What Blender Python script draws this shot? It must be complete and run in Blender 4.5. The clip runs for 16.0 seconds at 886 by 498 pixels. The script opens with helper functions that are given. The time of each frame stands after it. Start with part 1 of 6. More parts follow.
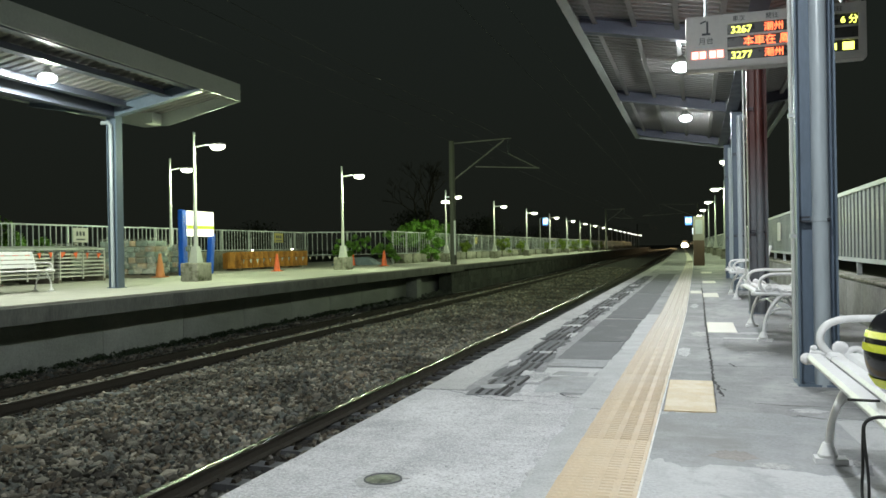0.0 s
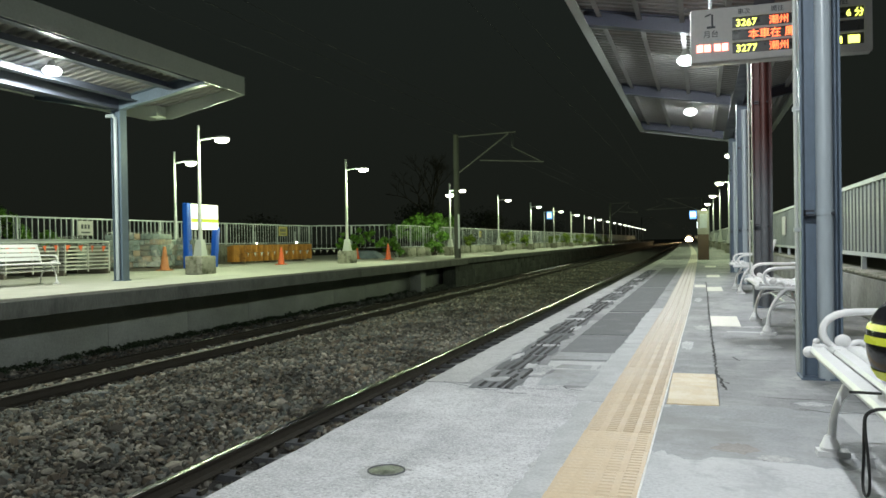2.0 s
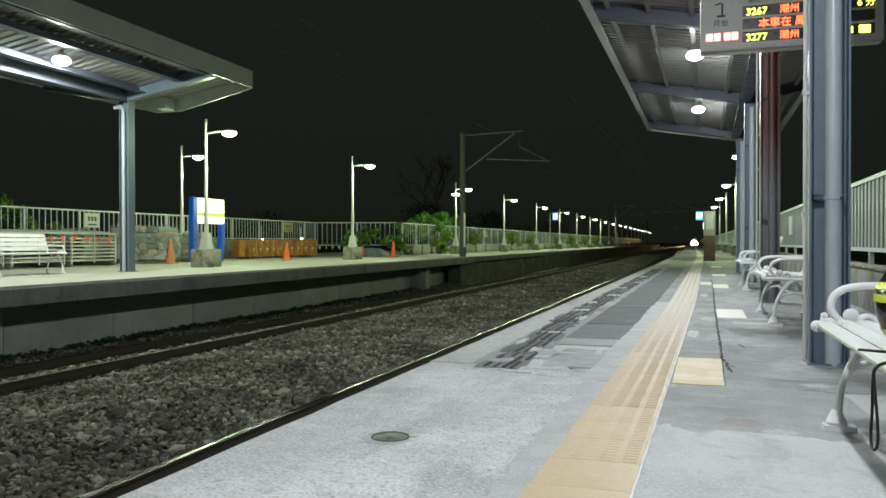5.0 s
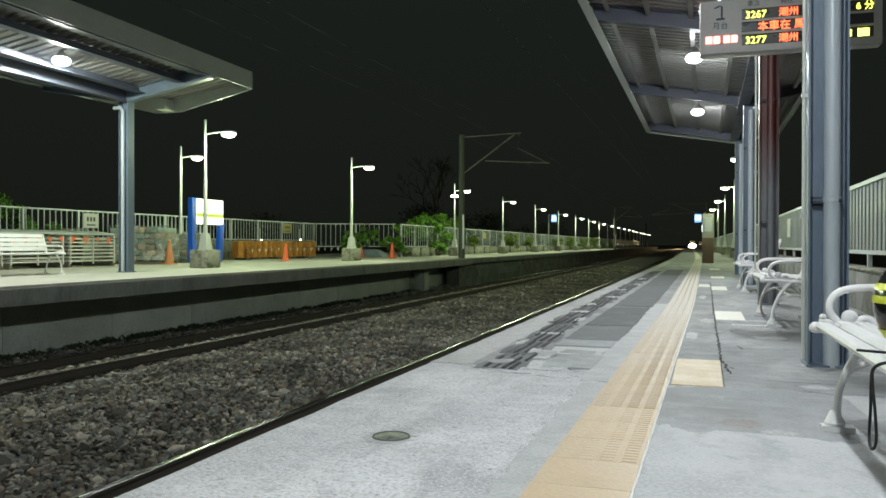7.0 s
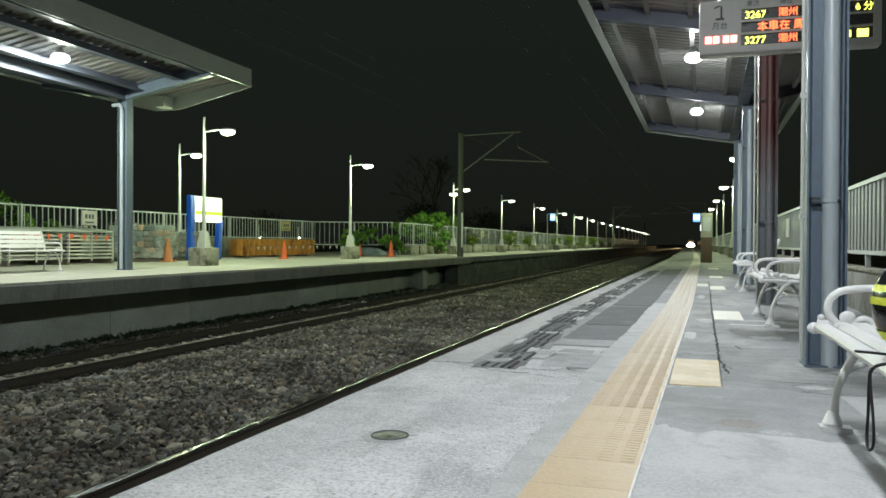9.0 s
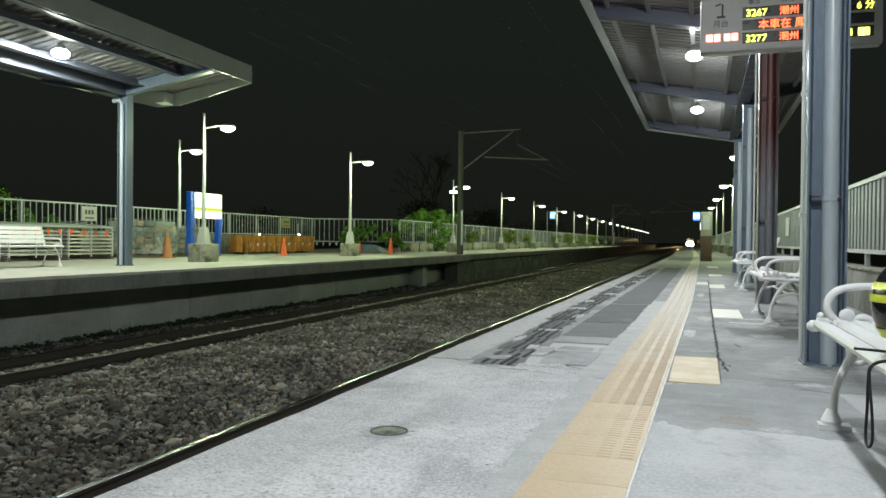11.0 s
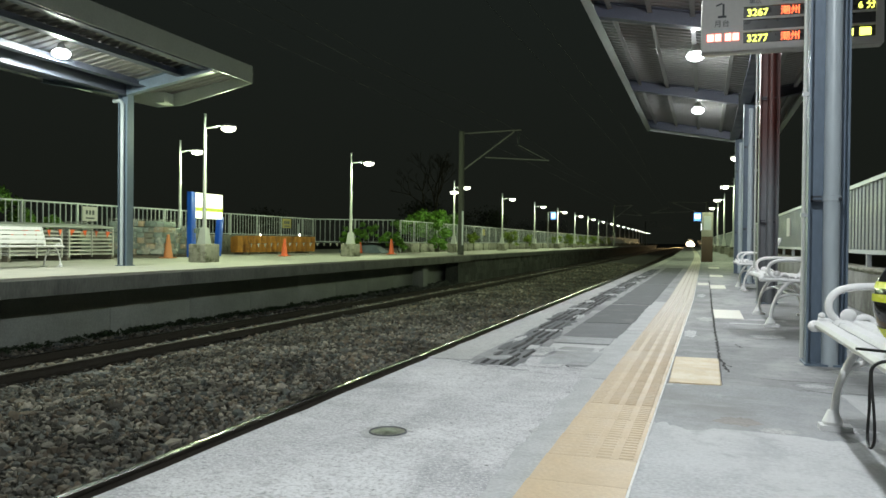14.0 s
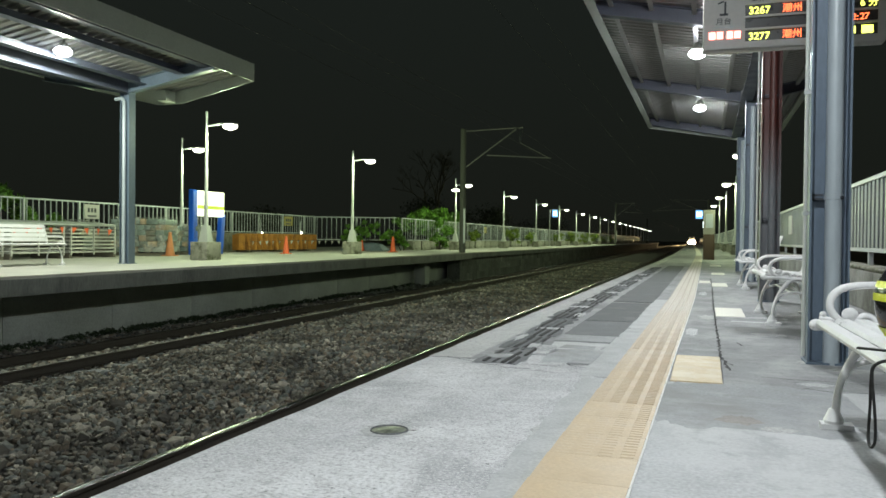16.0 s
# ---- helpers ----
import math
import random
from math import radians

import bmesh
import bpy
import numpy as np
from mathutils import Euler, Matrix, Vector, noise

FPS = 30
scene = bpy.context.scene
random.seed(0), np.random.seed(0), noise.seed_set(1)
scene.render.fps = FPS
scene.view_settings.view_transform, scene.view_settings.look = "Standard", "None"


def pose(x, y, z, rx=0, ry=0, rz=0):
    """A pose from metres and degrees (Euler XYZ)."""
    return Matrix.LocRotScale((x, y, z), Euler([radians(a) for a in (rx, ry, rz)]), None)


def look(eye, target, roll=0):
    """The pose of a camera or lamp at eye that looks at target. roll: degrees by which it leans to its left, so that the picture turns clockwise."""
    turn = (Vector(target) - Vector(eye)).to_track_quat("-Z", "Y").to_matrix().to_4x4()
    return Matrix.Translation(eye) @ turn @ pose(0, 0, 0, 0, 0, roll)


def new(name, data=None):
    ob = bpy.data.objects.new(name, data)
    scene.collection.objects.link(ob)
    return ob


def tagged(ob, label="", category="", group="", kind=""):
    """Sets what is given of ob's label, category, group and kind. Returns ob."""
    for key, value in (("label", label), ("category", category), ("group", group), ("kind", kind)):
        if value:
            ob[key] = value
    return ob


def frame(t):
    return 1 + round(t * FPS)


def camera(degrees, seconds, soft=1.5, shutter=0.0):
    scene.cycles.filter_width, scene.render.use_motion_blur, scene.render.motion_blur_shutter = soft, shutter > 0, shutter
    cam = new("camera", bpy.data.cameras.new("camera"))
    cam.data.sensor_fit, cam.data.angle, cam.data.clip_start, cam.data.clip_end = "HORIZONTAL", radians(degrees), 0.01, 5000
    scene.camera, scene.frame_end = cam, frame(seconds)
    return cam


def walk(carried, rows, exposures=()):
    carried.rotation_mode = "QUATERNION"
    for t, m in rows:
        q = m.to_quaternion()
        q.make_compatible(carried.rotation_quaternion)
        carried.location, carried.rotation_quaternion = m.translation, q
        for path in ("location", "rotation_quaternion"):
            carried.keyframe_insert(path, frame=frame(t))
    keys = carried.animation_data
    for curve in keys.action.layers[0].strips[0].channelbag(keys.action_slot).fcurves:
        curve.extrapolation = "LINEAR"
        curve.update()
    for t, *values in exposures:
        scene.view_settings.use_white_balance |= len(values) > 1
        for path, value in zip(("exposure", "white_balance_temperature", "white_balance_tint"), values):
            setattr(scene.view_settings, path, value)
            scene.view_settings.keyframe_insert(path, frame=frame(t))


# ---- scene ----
cam = camera(59.2, 16.0, soft=1.6)
PATH = [
    (0, (-0.002, 0.055, 0.864), (-0.586, 1.968, 0.862), -1.0),
    (0.5, (0.001, 0.054, 0.864), (-0.584, 1.967, 0.862), -1.0),
    (1, (-0.001, 0.049, 0.863), (-0.588, 1.961, 0.857), -1.0),
    (1.5, (0.002, 0.048, 0.865), (-0.589, 1.959, 0.853), -1.0),
    (2, (0.003, 0.048, 0.86), (-0.591, 1.957, 0.842), -0.9),
    (2.5, (0.004, 0.046, 0.857), (-0.594, 1.954, 0.833), -0.8),
    (3, (0.002, 0.044, 0.841), (-0.599, 1.952, 0.813), -0.8),
    (3.5, (-0.002, 0.048, 0.794), (-0.606, 1.955, 0.77), -0.5),
    (4, (-0.003, 0.058, 0.755), (-0.61, 1.963, 0.734), -0.3),
    (6.5, (-0.011, 0.032, 0.727), (-0.614, 1.939, 0.715), 0.1),
    (7, (-0.011, 0.031, 0.729), (-0.614, 1.937, 0.717), 0.1),
    (7.5, (-0.011, 0.022, 0.733), (-0.613, 1.93, 0.719), 0.2),
    (8, (-0.01, 0.025, 0.731), (-0.612, 1.932, 0.718), 0.2),
    (8.5, (-0.011, 0.026, 0.731), (-0.612, 1.934, 0.716), 0.3),
    (9, (-0.012, 0.028, 0.733), (-0.612, 1.936, 0.717), 0.3),
    (11.5, (-0.013, 0.026, 0.727), (-0.612, 1.934, 0.704), 0.6),
    (12, (-0.012, 0.024, 0.727), (-0.611, 1.932, 0.705), 0.5),
    (12.5, (-0.011, 0.028, 0.727), (-0.611, 1.936, 0.704), 0.5),
    (13, (-0.011, 0.03, 0.727), (-0.611, 1.938, 0.705), 0.5),
    (13.5, (-0.011, 0.034, 0.727), (-0.61, 1.942, 0.704), 0.5),
    (14, (-0.012, 0.042, 0.724), (-0.613, 1.949, 0.703), 0.6),
    (14.5, (-0.011, 0.039, 0.723), (-0.613, 1.947, 0.701), 0.6),
    (15, (-0.011, 0.039, 0.727), (-0.614, 1.946, 0.703), 0.6),
    (15.5, (-0.011, 0.043, 0.725), (-0.614, 1.949, 0.701), 0.6),
    (16, (-0.01, 0.041, 0.728), (-0.615, 1.947, 0.701), 0.6),
]
walk(cam, [(t, look(eye, target, roll)) for t, eye, target, roll in PATH], [(0.0, 0.06), (2.5, 0.06), (4.5, -0.03), (16.0, -0.03)])

# ---- light: night sky, platform lamps ----
world = bpy.data.worlds.new("night")
scene.world = world
world.use_nodes = True
wn = world.node_tree
bgn = wn.nodes["Background"]
wsep = wn.nodes.new("ShaderNodeSeparateXYZ")
wramp = wn.nodes.new("ShaderNodeValToRGB")
wtc = wn.nodes.new("ShaderNodeTexCoord")
wn.links.new(wtc.outputs["Generated"], wsep.inputs[0])
wn.links.new(wsep.outputs["Z"], wramp.inputs[0])
wramp.color_ramp.elements[0].position = 0.0
wramp.color_ramp.elements[0].color = (0.0088, 0.0102, 0.0077, 1)
wramp.color_ramp.elements[1].position = 0.35
wramp.color_ramp.elements[1].color = (0.0112, 0.0143, 0.0122, 1)
wn.links.new(wramp.outputs[0], bgn.inputs[0])
bgn.inputs[1].default_value = 1.0

COOL = (0.92, 0.98, 1.0)
WARM = (0.82, 1.0, 0.59)
NEAR_WATTS, FAR_WATTS, POLE_WATTS = (290.0, 345.0, 325.0, 365.0, 365.0), (680.0, 680.0, 940.0), 780.0
NEAR_LAMPS = [(-0.08, -2.7, 3.42), (-0.08, 2.25, 3.42), (-0.08, 7.15, 3.42), (-0.08, 11.8, 3.42), (-0.08, 16.6, 3.42)]
FAR_LAMPS = [(-12.75, 3.4, 4.62), (-12.75, 8.4, 4.62), (-12.75, 13.4, 4.62)]
POLE_YS = [20.45, 31.2, 46.8, 60.0, 73.5] + [87.2 + 13.7 * i for i in range(15)]
NEAR_POLES = [30.7, 46.0, 60.0, 74.0, 88.0, 102.0, 116.0]


BENT = [False]


def bend(y):
    """The near platform and the tracks drift to the right with distance."""
    if y < 25:
        return 0.018 * (y - 5)
    k = min(1.0, (y - 25) / 40)
    return 0.36 + 0.018 * 40 * (k - k * k / 2)


def point_lamp(at, watts, color, size):
    data = bpy.data.lights.new("lamp_light", "POINT")
    data.energy, data.color, data.shadow_soft_size = watts, color, size
    ob = new("lamp_light", data)
    ob.location = (at[0] + (bend(at[1]) if BENT[0] else 0.0), at[1], at[2])
    return ob


# ---- materials ----
def mat(name, color, rough=0.7, metal=0.0, var=0.25, scale=6.0, fine=60.0, bump=0.15, dirt=None, dirt_at=0.6, dirt_scale=1.5, per_object=0.0, island=0.0, spec=0.5, bump_dist=0.01, stretch=None):
    m = bpy.data.materials.new(name)
    m.use_nodes = True
    nt = m.node_tree
    N, L = nt.nodes, nt.links
    b = N["Principled BSDF"]
    b.inputs["Roughness"].default_value = rough
    b.inputs["Metallic"].default_value = metal
    b.inputs["Specular IOR Level"].default_value = spec
    tc = N.new("ShaderNodeTexCoord")
    src = tc.outputs["Object"]
    if stretch:
        mp = N.new("ShaderNodeMapping")
        mp.inputs["Scale"].default_value = stretch
        L.new(src, mp.inputs[0])
        src = mp.outputs[0]
    n1 = N.new("ShaderNodeTexNoise")
    n1.inputs["Scale"].default_value = scale
    n1.inputs["Detail"].default_value = 6
    n2 = N.new("ShaderNodeTexNoise")
    n2.inputs["Scale"].default_value = fine
    n2.inputs["Detail"].default_value = 3
    L.new(src, n1.inputs["Vector"]), L.new(src, n2.inputs["Vector"])
    add = N.new("ShaderNodeMath")
    add.operation = "ADD"
    L.new(n1.outputs["Fac"], add.inputs[0]), L.new(n2.outputs["Fac"], add.inputs[1])
    mr = N.new("ShaderNodeMapRange")
    mr.inputs["From Min"].default_value, mr.inputs["From Max"].default_value = 0.65, 1.35
    mr.inputs["To Min"].default_value, mr.inputs["To Max"].default_value = 1 - var, 1 + var
    L.new(add.outputs[0], mr.inputs["Value"])
    val = mr.outputs[0]
    for amount, node, sock in ((per_object, "ShaderNodeObjectInfo", "Random"), (island, "ShaderNodeNewGeometry", "Random Per Island")):
        if amount:
            oi = N.new(node)
            m2 = N.new("ShaderNodeMapRange")
            m2.inputs["To Min"].default_value, m2.inputs["To Max"].default_value = 1 - amount, 1 + amount
            L.new(oi.outputs[sock], m2.inputs["Value"])
            mu = N.new("ShaderNodeMath")
            mu.operation = "MULTIPLY"
            L.new(val, mu.inputs[0]), L.new(m2.outputs[0], mu.inputs[1])
            val = mu.outputs[0]
    mix = N.new("ShaderNodeMix")
    mix.data_type, mix.blend_type = "RGBA", "MULTIPLY"
    mix.inputs["Factor"].default_value = 1
    mix.inputs["A"].default_value = (*color, 1)
    L.new(val, mix.inputs["B"])
    out = mix.outputs["Result"]
    if dirt:
        n3 = N.new("ShaderNodeTexNoise")
        n3.inputs["Scale"].default_value = dirt_scale
        n3.inputs["Detail"].default_value = 8
        n3.inputs["Roughness"].default_value = 0.7
        L.new(src, n3.inputs["Vector"])
        r3 = N.new("ShaderNodeMapRange")
        r3.inputs["From Min"].default_value, r3.inputs["From Max"].default_value = dirt_at - 0.08, dirt_at + 0.1
        L.new(n3.outputs["Fac"], r3.inputs["Value"])
        d = N.new("ShaderNodeMix")
        d.data_type = "RGBA"
        L.new(r3.outputs[0], d.inputs["Factor"])
        L.new(out, d.inputs["A"])
        d.inputs["B"].default_value = (*dirt, 1)
        out = d.outputs["Result"]
    L.new(out, b.inputs["Base Color"])
    rr = N.new("ShaderNodeMapRange")
    rr.inputs["From Min"].default_value, rr.inputs["From Max"].default_value = 0.3, 0.7
    rr.inputs["To Min"].default_value, rr.inputs["To Max"].default_value = max(0.05, rough - 0.12), min(1, rough + 0.12)
    L.new(n1.outputs["Fac"], rr.inputs["Value"])
    L.new(rr.outputs[0], b.inputs["Roughness"])
    if bump:
        bp = N.new("ShaderNodeBump")
        bp.inputs["Strength"].default_value = bump
        bp.inputs["Distance"].default_value = bump_dist
        L.new(add.outputs[0], bp.inputs["Height"])
        L.new(bp.outputs[0], b.inputs["Normal"])
    return m


def glow(name, color, strength):
    m = bpy.data.materials.new(name)
    m.use_nodes = True
    b = m.node_tree.nodes["Principled BSDF"]
    b.inputs["Base Color"].default_value = (*[min(1, c) * 0.6 for c in color], 1)
    b.inputs["Emission Color"].default_value = (*color, 1)
    b.inputs["Emission Strength"].default_value = strength
    return m


def worn_concrete(name, base, smear, stain, grain=1.0):
    """Trowelled platform concrete: broad tone changes, pale cement smears, dark damp stains and small pits."""
    m = mat(name, base, 0.8, var=0.28, scale=1.7, fine=70, bump=0.2 + 0.5 * grain, bump_dist=0.01, per_object=0.1)
    nt = m.node_tree
    N, L = nt.nodes, nt.links
    b = N["Principled BSDF"]
    link = b.inputs["Base Color"].links[0]
    out = link.from_socket
    geo = N.new("ShaderNodeNewGeometry")
    for color, scale, stretch, lo, hi, most in ((smear, 1.3, (1.0, 0.6, 1), 0.47, 0.62, 0.8), (stain, 0.9, (1.6, 0.8, 1), 0.5, 0.64, 0.85), (smear, 5.0, (0.5, 1.4, 1), 0.52, 0.64, 0.5), (stain, 9.0, (1, 1, 1), 0.53, 0.68, 0.55), (stain, 22.0, (1, 1, 1), 0.52, 0.66, 0.5 * grain), (stain, 60.0, (1, 1, 1), 0.48, 0.62, 0.7 * grain), (smear, 95.0, (1, 1, 1), 0.5, 0.62, 0.75 * grain), ((0.06, 0.06, 0.06), 34.0, (1, 1, 1), 0.62, 0.67, 0.9 * grain)):
        mp = N.new("ShaderNodeMapping")
        mp.inputs["Scale"].default_value = stretch
        mp.inputs["Location"].default_value = (scale, 3.7 * scale, 0)
        L.new(geo.outputs["Position"], mp.inputs[0])
        n = N.new("ShaderNodeTexNoise")
        n.inputs["Scale"].default_value = scale
        n.inputs["Detail"].default_value = 9
        n.inputs["Roughness"].default_value = 0.68
        n.inputs["Distortion"].default_value = 0.15
        L.new(mp.outputs[0], n.inputs["Vector"])
        r = N.new("ShaderNodeMapRange")
        r.inputs["From Min"].default_value, r.inputs["From Max"].default_value, r.inputs["To Max"].default_value = lo, hi, most
        L.new(n.outputs["Fac"], r.inputs["Value"])
        x = N.new("ShaderNodeMix")
        x.data_type = "RGBA"
        L.new(r.outputs[0], x.inputs["Factor"])
        L.new(out, x.inputs["A"])
        x.inputs["B"].default_value = (*color, 1)
        out = x.outputs["Result"]
    L.new(out, b.inputs["Base Color"])
    return m


CONCRETE = worn_concrete("platform concrete", (0.42, 0.42, 0.435), (0.64, 0.64, 0.65), (0.23, 0.23, 0.24), 1.0)
CONCRETE_MID = worn_concrete("older platform concrete", (0.25, 0.253, 0.26), (0.38, 0.38, 0.38), (0.14, 0.143, 0.15), 0.25)
CONCRETE_RIGHT = worn_concrete("trowelled platform concrete", (0.29, 0.298, 0.31), (0.36, 0.365, 0.37), (0.22, 0.22, 0.215), 0.12)
CONCRETE_FINE = worn_concrete("fine float-finished concrete", (0.39, 0.395, 0.405), (0.5, 0.505, 0.51), (0.27, 0.275, 0.285), 0.18)
CONCRETE_COPING = worn_concrete("pale coping concrete", (0.38, 0.38, 0.38), (0.48, 0.48, 0.475), (0.27, 0.27, 0.27))
CONCRETE_DARK = mat("mortar patch dark", (0.12, 0.124, 0.13), 0.85, var=0.3, scale=5, fine=80, bump=0.3, dirt=(0.19, 0.195, 0.2), dirt_at=0.63, dirt_scale=2.5, per_object=0.2)
CONCRETE_LIGHT = mat("mortar patch pale", (0.43, 0.435, 0.44), 0.85, var=0.22, scale=6, fine=80, bump=0.3, per_object=0.1)
GROOVE = mat("crack dirt", (0.035, 0.035, 0.035), 0.95, var=0.4, scale=20)
FAR_CONCRETE = mat("far platform concrete", (0.42, 0.41, 0.37), 0.85, var=0.18, scale=1.2, fine=40, bump=0.25, dirt=(0.27, 0.265, 0.24), dirt_at=0.64, dirt_scale=0.5)
WALL_CONCRETE = mat("cast wall concrete", (0.36, 0.385, 0.35), 0.85, var=0.2, scale=1.2, fine=30, bump=0.2, dirt=(0.2, 0.215, 0.19), dirt_at=0.66, dirt_scale=0.8, per_object=0.08)
EDGE_CONCRETE = mat("slab edge concrete", (0.175, 0.185, 0.168), 0.88, var=0.3, scale=1.5, fine=30, bump=0.3, dirt=(0.07, 0.07, 0.07), dirt_at=0.6, dirt_scale=1.0, stretch=(1, 1, 0.3))
STONE_WALL = mat("old cast wall panel", (0.2, 0.2, 0.185), 0.92, var=0.3, scale=2, fine=30, bump=0.4, dirt=(0.1, 0.1, 0.09), dirt_at=0.58, dirt_scale=1.6, per_object=0.15)
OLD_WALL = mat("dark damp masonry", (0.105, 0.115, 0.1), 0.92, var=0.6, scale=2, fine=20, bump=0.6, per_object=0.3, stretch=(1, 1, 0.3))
BLOCK = mat("weathered concrete block", (0.27, 0.265, 0.22), 0.9, var=0.3, scale=5, fine=40, bump=0.5, dirt=(0.06, 0.07, 0.03), dirt_at=0.56, dirt_scale=4, per_object=0.15)
def ballast_stone():
    """Crushed stone: each piece its own tone, from slate grey through tan to rusty brown, with dusty patches."""
    m = mat("ballast stone", (0.8, 0.8, 0.8), 0.9, var=0.3, scale=25, fine=200, bump=0.3)
    N, L = m.node_tree.nodes, m.node_tree.links
    b = N["Principled BSDF"]
    mix = b.inputs["Base Color"].links[0].from_node
    geo, ramp = N.new("ShaderNodeNewGeometry"), N.new("ShaderNodeValToRGB")
    L.new(geo.outputs["Random Per Island"], ramp.inputs[0])
    cr = ramp.color_ramp
    cr.interpolation = "CONSTANT"
    tones = ((0.0, (0.125, 0.13, 0.117)), (0.18, (0.2, 0.188, 0.155)), (0.36, (0.06, 0.058, 0.05)), (0.52, (0.14, 0.122, 0.096)), (0.64, (0.3, 0.292, 0.255)), (0.74, (0.085, 0.083, 0.072)), (0.88, (0.16, 0.135, 0.105)), (0.94, (0.085, 0.1, 0.1)))
    cr.elements[0].color = (*tones[0][1], 1)
    cr.elements[1].position, cr.elements[1].color = tones[1][0], (*tones[1][1], 1)
    for pos, col in tones[2:]:
        cr.elements.new(pos).color = (col[0] * 1.05, col[1], col[2] * 0.93, 1)
    # broad oily and dusty stretches along the bed
    n, r, x = N.new("ShaderNodeTexNoise"), N.new("ShaderNodeMapRange"), N.new("ShaderNodeMix")
    n.inputs["Scale"].default_value, n.inputs["Detail"].default_value = 0.7, 6
    L.new(geo.outputs["Position"], n.inputs["Vector"])
    r.inputs["From Min"].default_value, r.inputs["From Max"].default_value, r.inputs["To Min"].default_value, r.inputs["To Max"].default_value = 0.37, 0.61, 0.52, 1.3
    L.new(n.outputs["Fac"], r.inputs["Value"])
    x.data_type, x.blend_type = "RGBA", "MULTIPLY"
    x.inputs["Factor"].default_value = 1
    L.new(ramp.outputs[0], x.inputs["A"]), L.new(r.outputs[0], x.inputs["B"])
    L.new(x.outputs["Result"], mix.inputs["A"])
    return m


BALLAST = ballast_stone()
BALLAST_BED = mat("ballast bed", (0.045, 0.042, 0.036), 0.95, var=0.6, scale=22, fine=60, bump=1.0, bump_dist=0.03)
SOIL = mat("dark soil and grass", (0.03, 0.032, 0.02), 0.95, var=0.5, scale=2, fine=30, bump=0.5)
RAIL_SIDE = mat("rusty rail", (0.036, 0.03, 0.022), 0.75, metal=0.3, var=0.35, scale=8, fine=60, bump=0.3)
RAIL_TOP = mat("polished rail head", (0.062, 0.061, 0.059), 0.2, metal=1.0, var=0.2, scale=2, fine=30, bump=0.0)
RAIL_DULL = mat("dull brown rail head", (0.05, 0.041, 0.033), 0.7, metal=0.2, var=0.3, scale=3, fine=30, bump=0.1)
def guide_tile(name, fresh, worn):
    """Yellow tile, blending into a second, paler tone further along the platform."""
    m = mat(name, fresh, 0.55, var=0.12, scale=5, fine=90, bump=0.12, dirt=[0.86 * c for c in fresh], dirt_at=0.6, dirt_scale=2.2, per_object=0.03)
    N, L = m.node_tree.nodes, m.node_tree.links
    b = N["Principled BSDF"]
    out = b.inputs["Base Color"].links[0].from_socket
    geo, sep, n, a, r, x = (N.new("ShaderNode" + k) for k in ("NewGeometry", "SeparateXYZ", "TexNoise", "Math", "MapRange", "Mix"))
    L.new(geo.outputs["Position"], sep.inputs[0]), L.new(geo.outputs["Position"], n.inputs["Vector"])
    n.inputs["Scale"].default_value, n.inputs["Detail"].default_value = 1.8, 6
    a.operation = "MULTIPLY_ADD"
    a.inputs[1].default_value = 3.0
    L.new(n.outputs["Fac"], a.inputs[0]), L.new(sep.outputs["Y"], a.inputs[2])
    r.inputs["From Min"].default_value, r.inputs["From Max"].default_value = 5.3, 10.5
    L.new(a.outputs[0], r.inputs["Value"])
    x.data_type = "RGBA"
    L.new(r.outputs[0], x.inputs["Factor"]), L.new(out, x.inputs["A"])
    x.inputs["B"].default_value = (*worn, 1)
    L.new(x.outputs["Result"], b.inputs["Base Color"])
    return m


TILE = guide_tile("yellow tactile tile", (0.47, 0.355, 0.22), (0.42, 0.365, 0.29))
TILE_RIB = guide_tile("pale tile rib", (0.49, 0.378, 0.242), (0.58, 0.54, 0.475))
TILE_BRANCH = mat("stained yellow tile", (0.47, 0.36, 0.21), 0.6, var=0.12, scale=5, fine=80, bump=0.15, dirt=(0.55, 0.47, 0.33), dirt_at=0.54, dirt_scale=3.5)
# Yellow tiles right under the lamps: their overexposed look is painted as pale cream.
TILE_PALE = mat("pale tile with painted-in lamp glare", (0.64, 0.62, 0.56), 0.6, var=0.12, scale=5, fine=70, bump=0.15, dirt=(0.55, 0.45, 0.32), dirt_at=0.66, dirt_scale=5)
WHITE_LINE = mat("worn white line paint", (0.66, 0.65, 0.62), 0.7, var=0.12, scale=8, fine=80, bump=0.2, dirt=(0.4, 0.4, 0.4), dirt_at=0.6, dirt_scale=6)
BLUE_STEEL = mat("blue-grey steel paint", (0.115, 0.155, 0.205), 0.47, var=0.16, scale=3, fine=40, bump=0.08, dirt=(0.09, 0.11, 0.15), dirt_at=0.66, dirt_scale=2, stretch=(1, 1, 0.3))
# Column steel's colour, darkened to stand for shade on unlit beams and purlins.
SHADED_STEEL = mat("blue-grey steel darkened for shade", (0.075, 0.085, 0.12), 0.5, var=0.16, scale=3, fine=40, bump=0.08)
PIPE = mat("grey drainpipe", (0.37, 0.42, 0.455), 0.4, var=0.1, scale=3, fine=30, bump=0.05, stretch=(1, 1, 0.2))
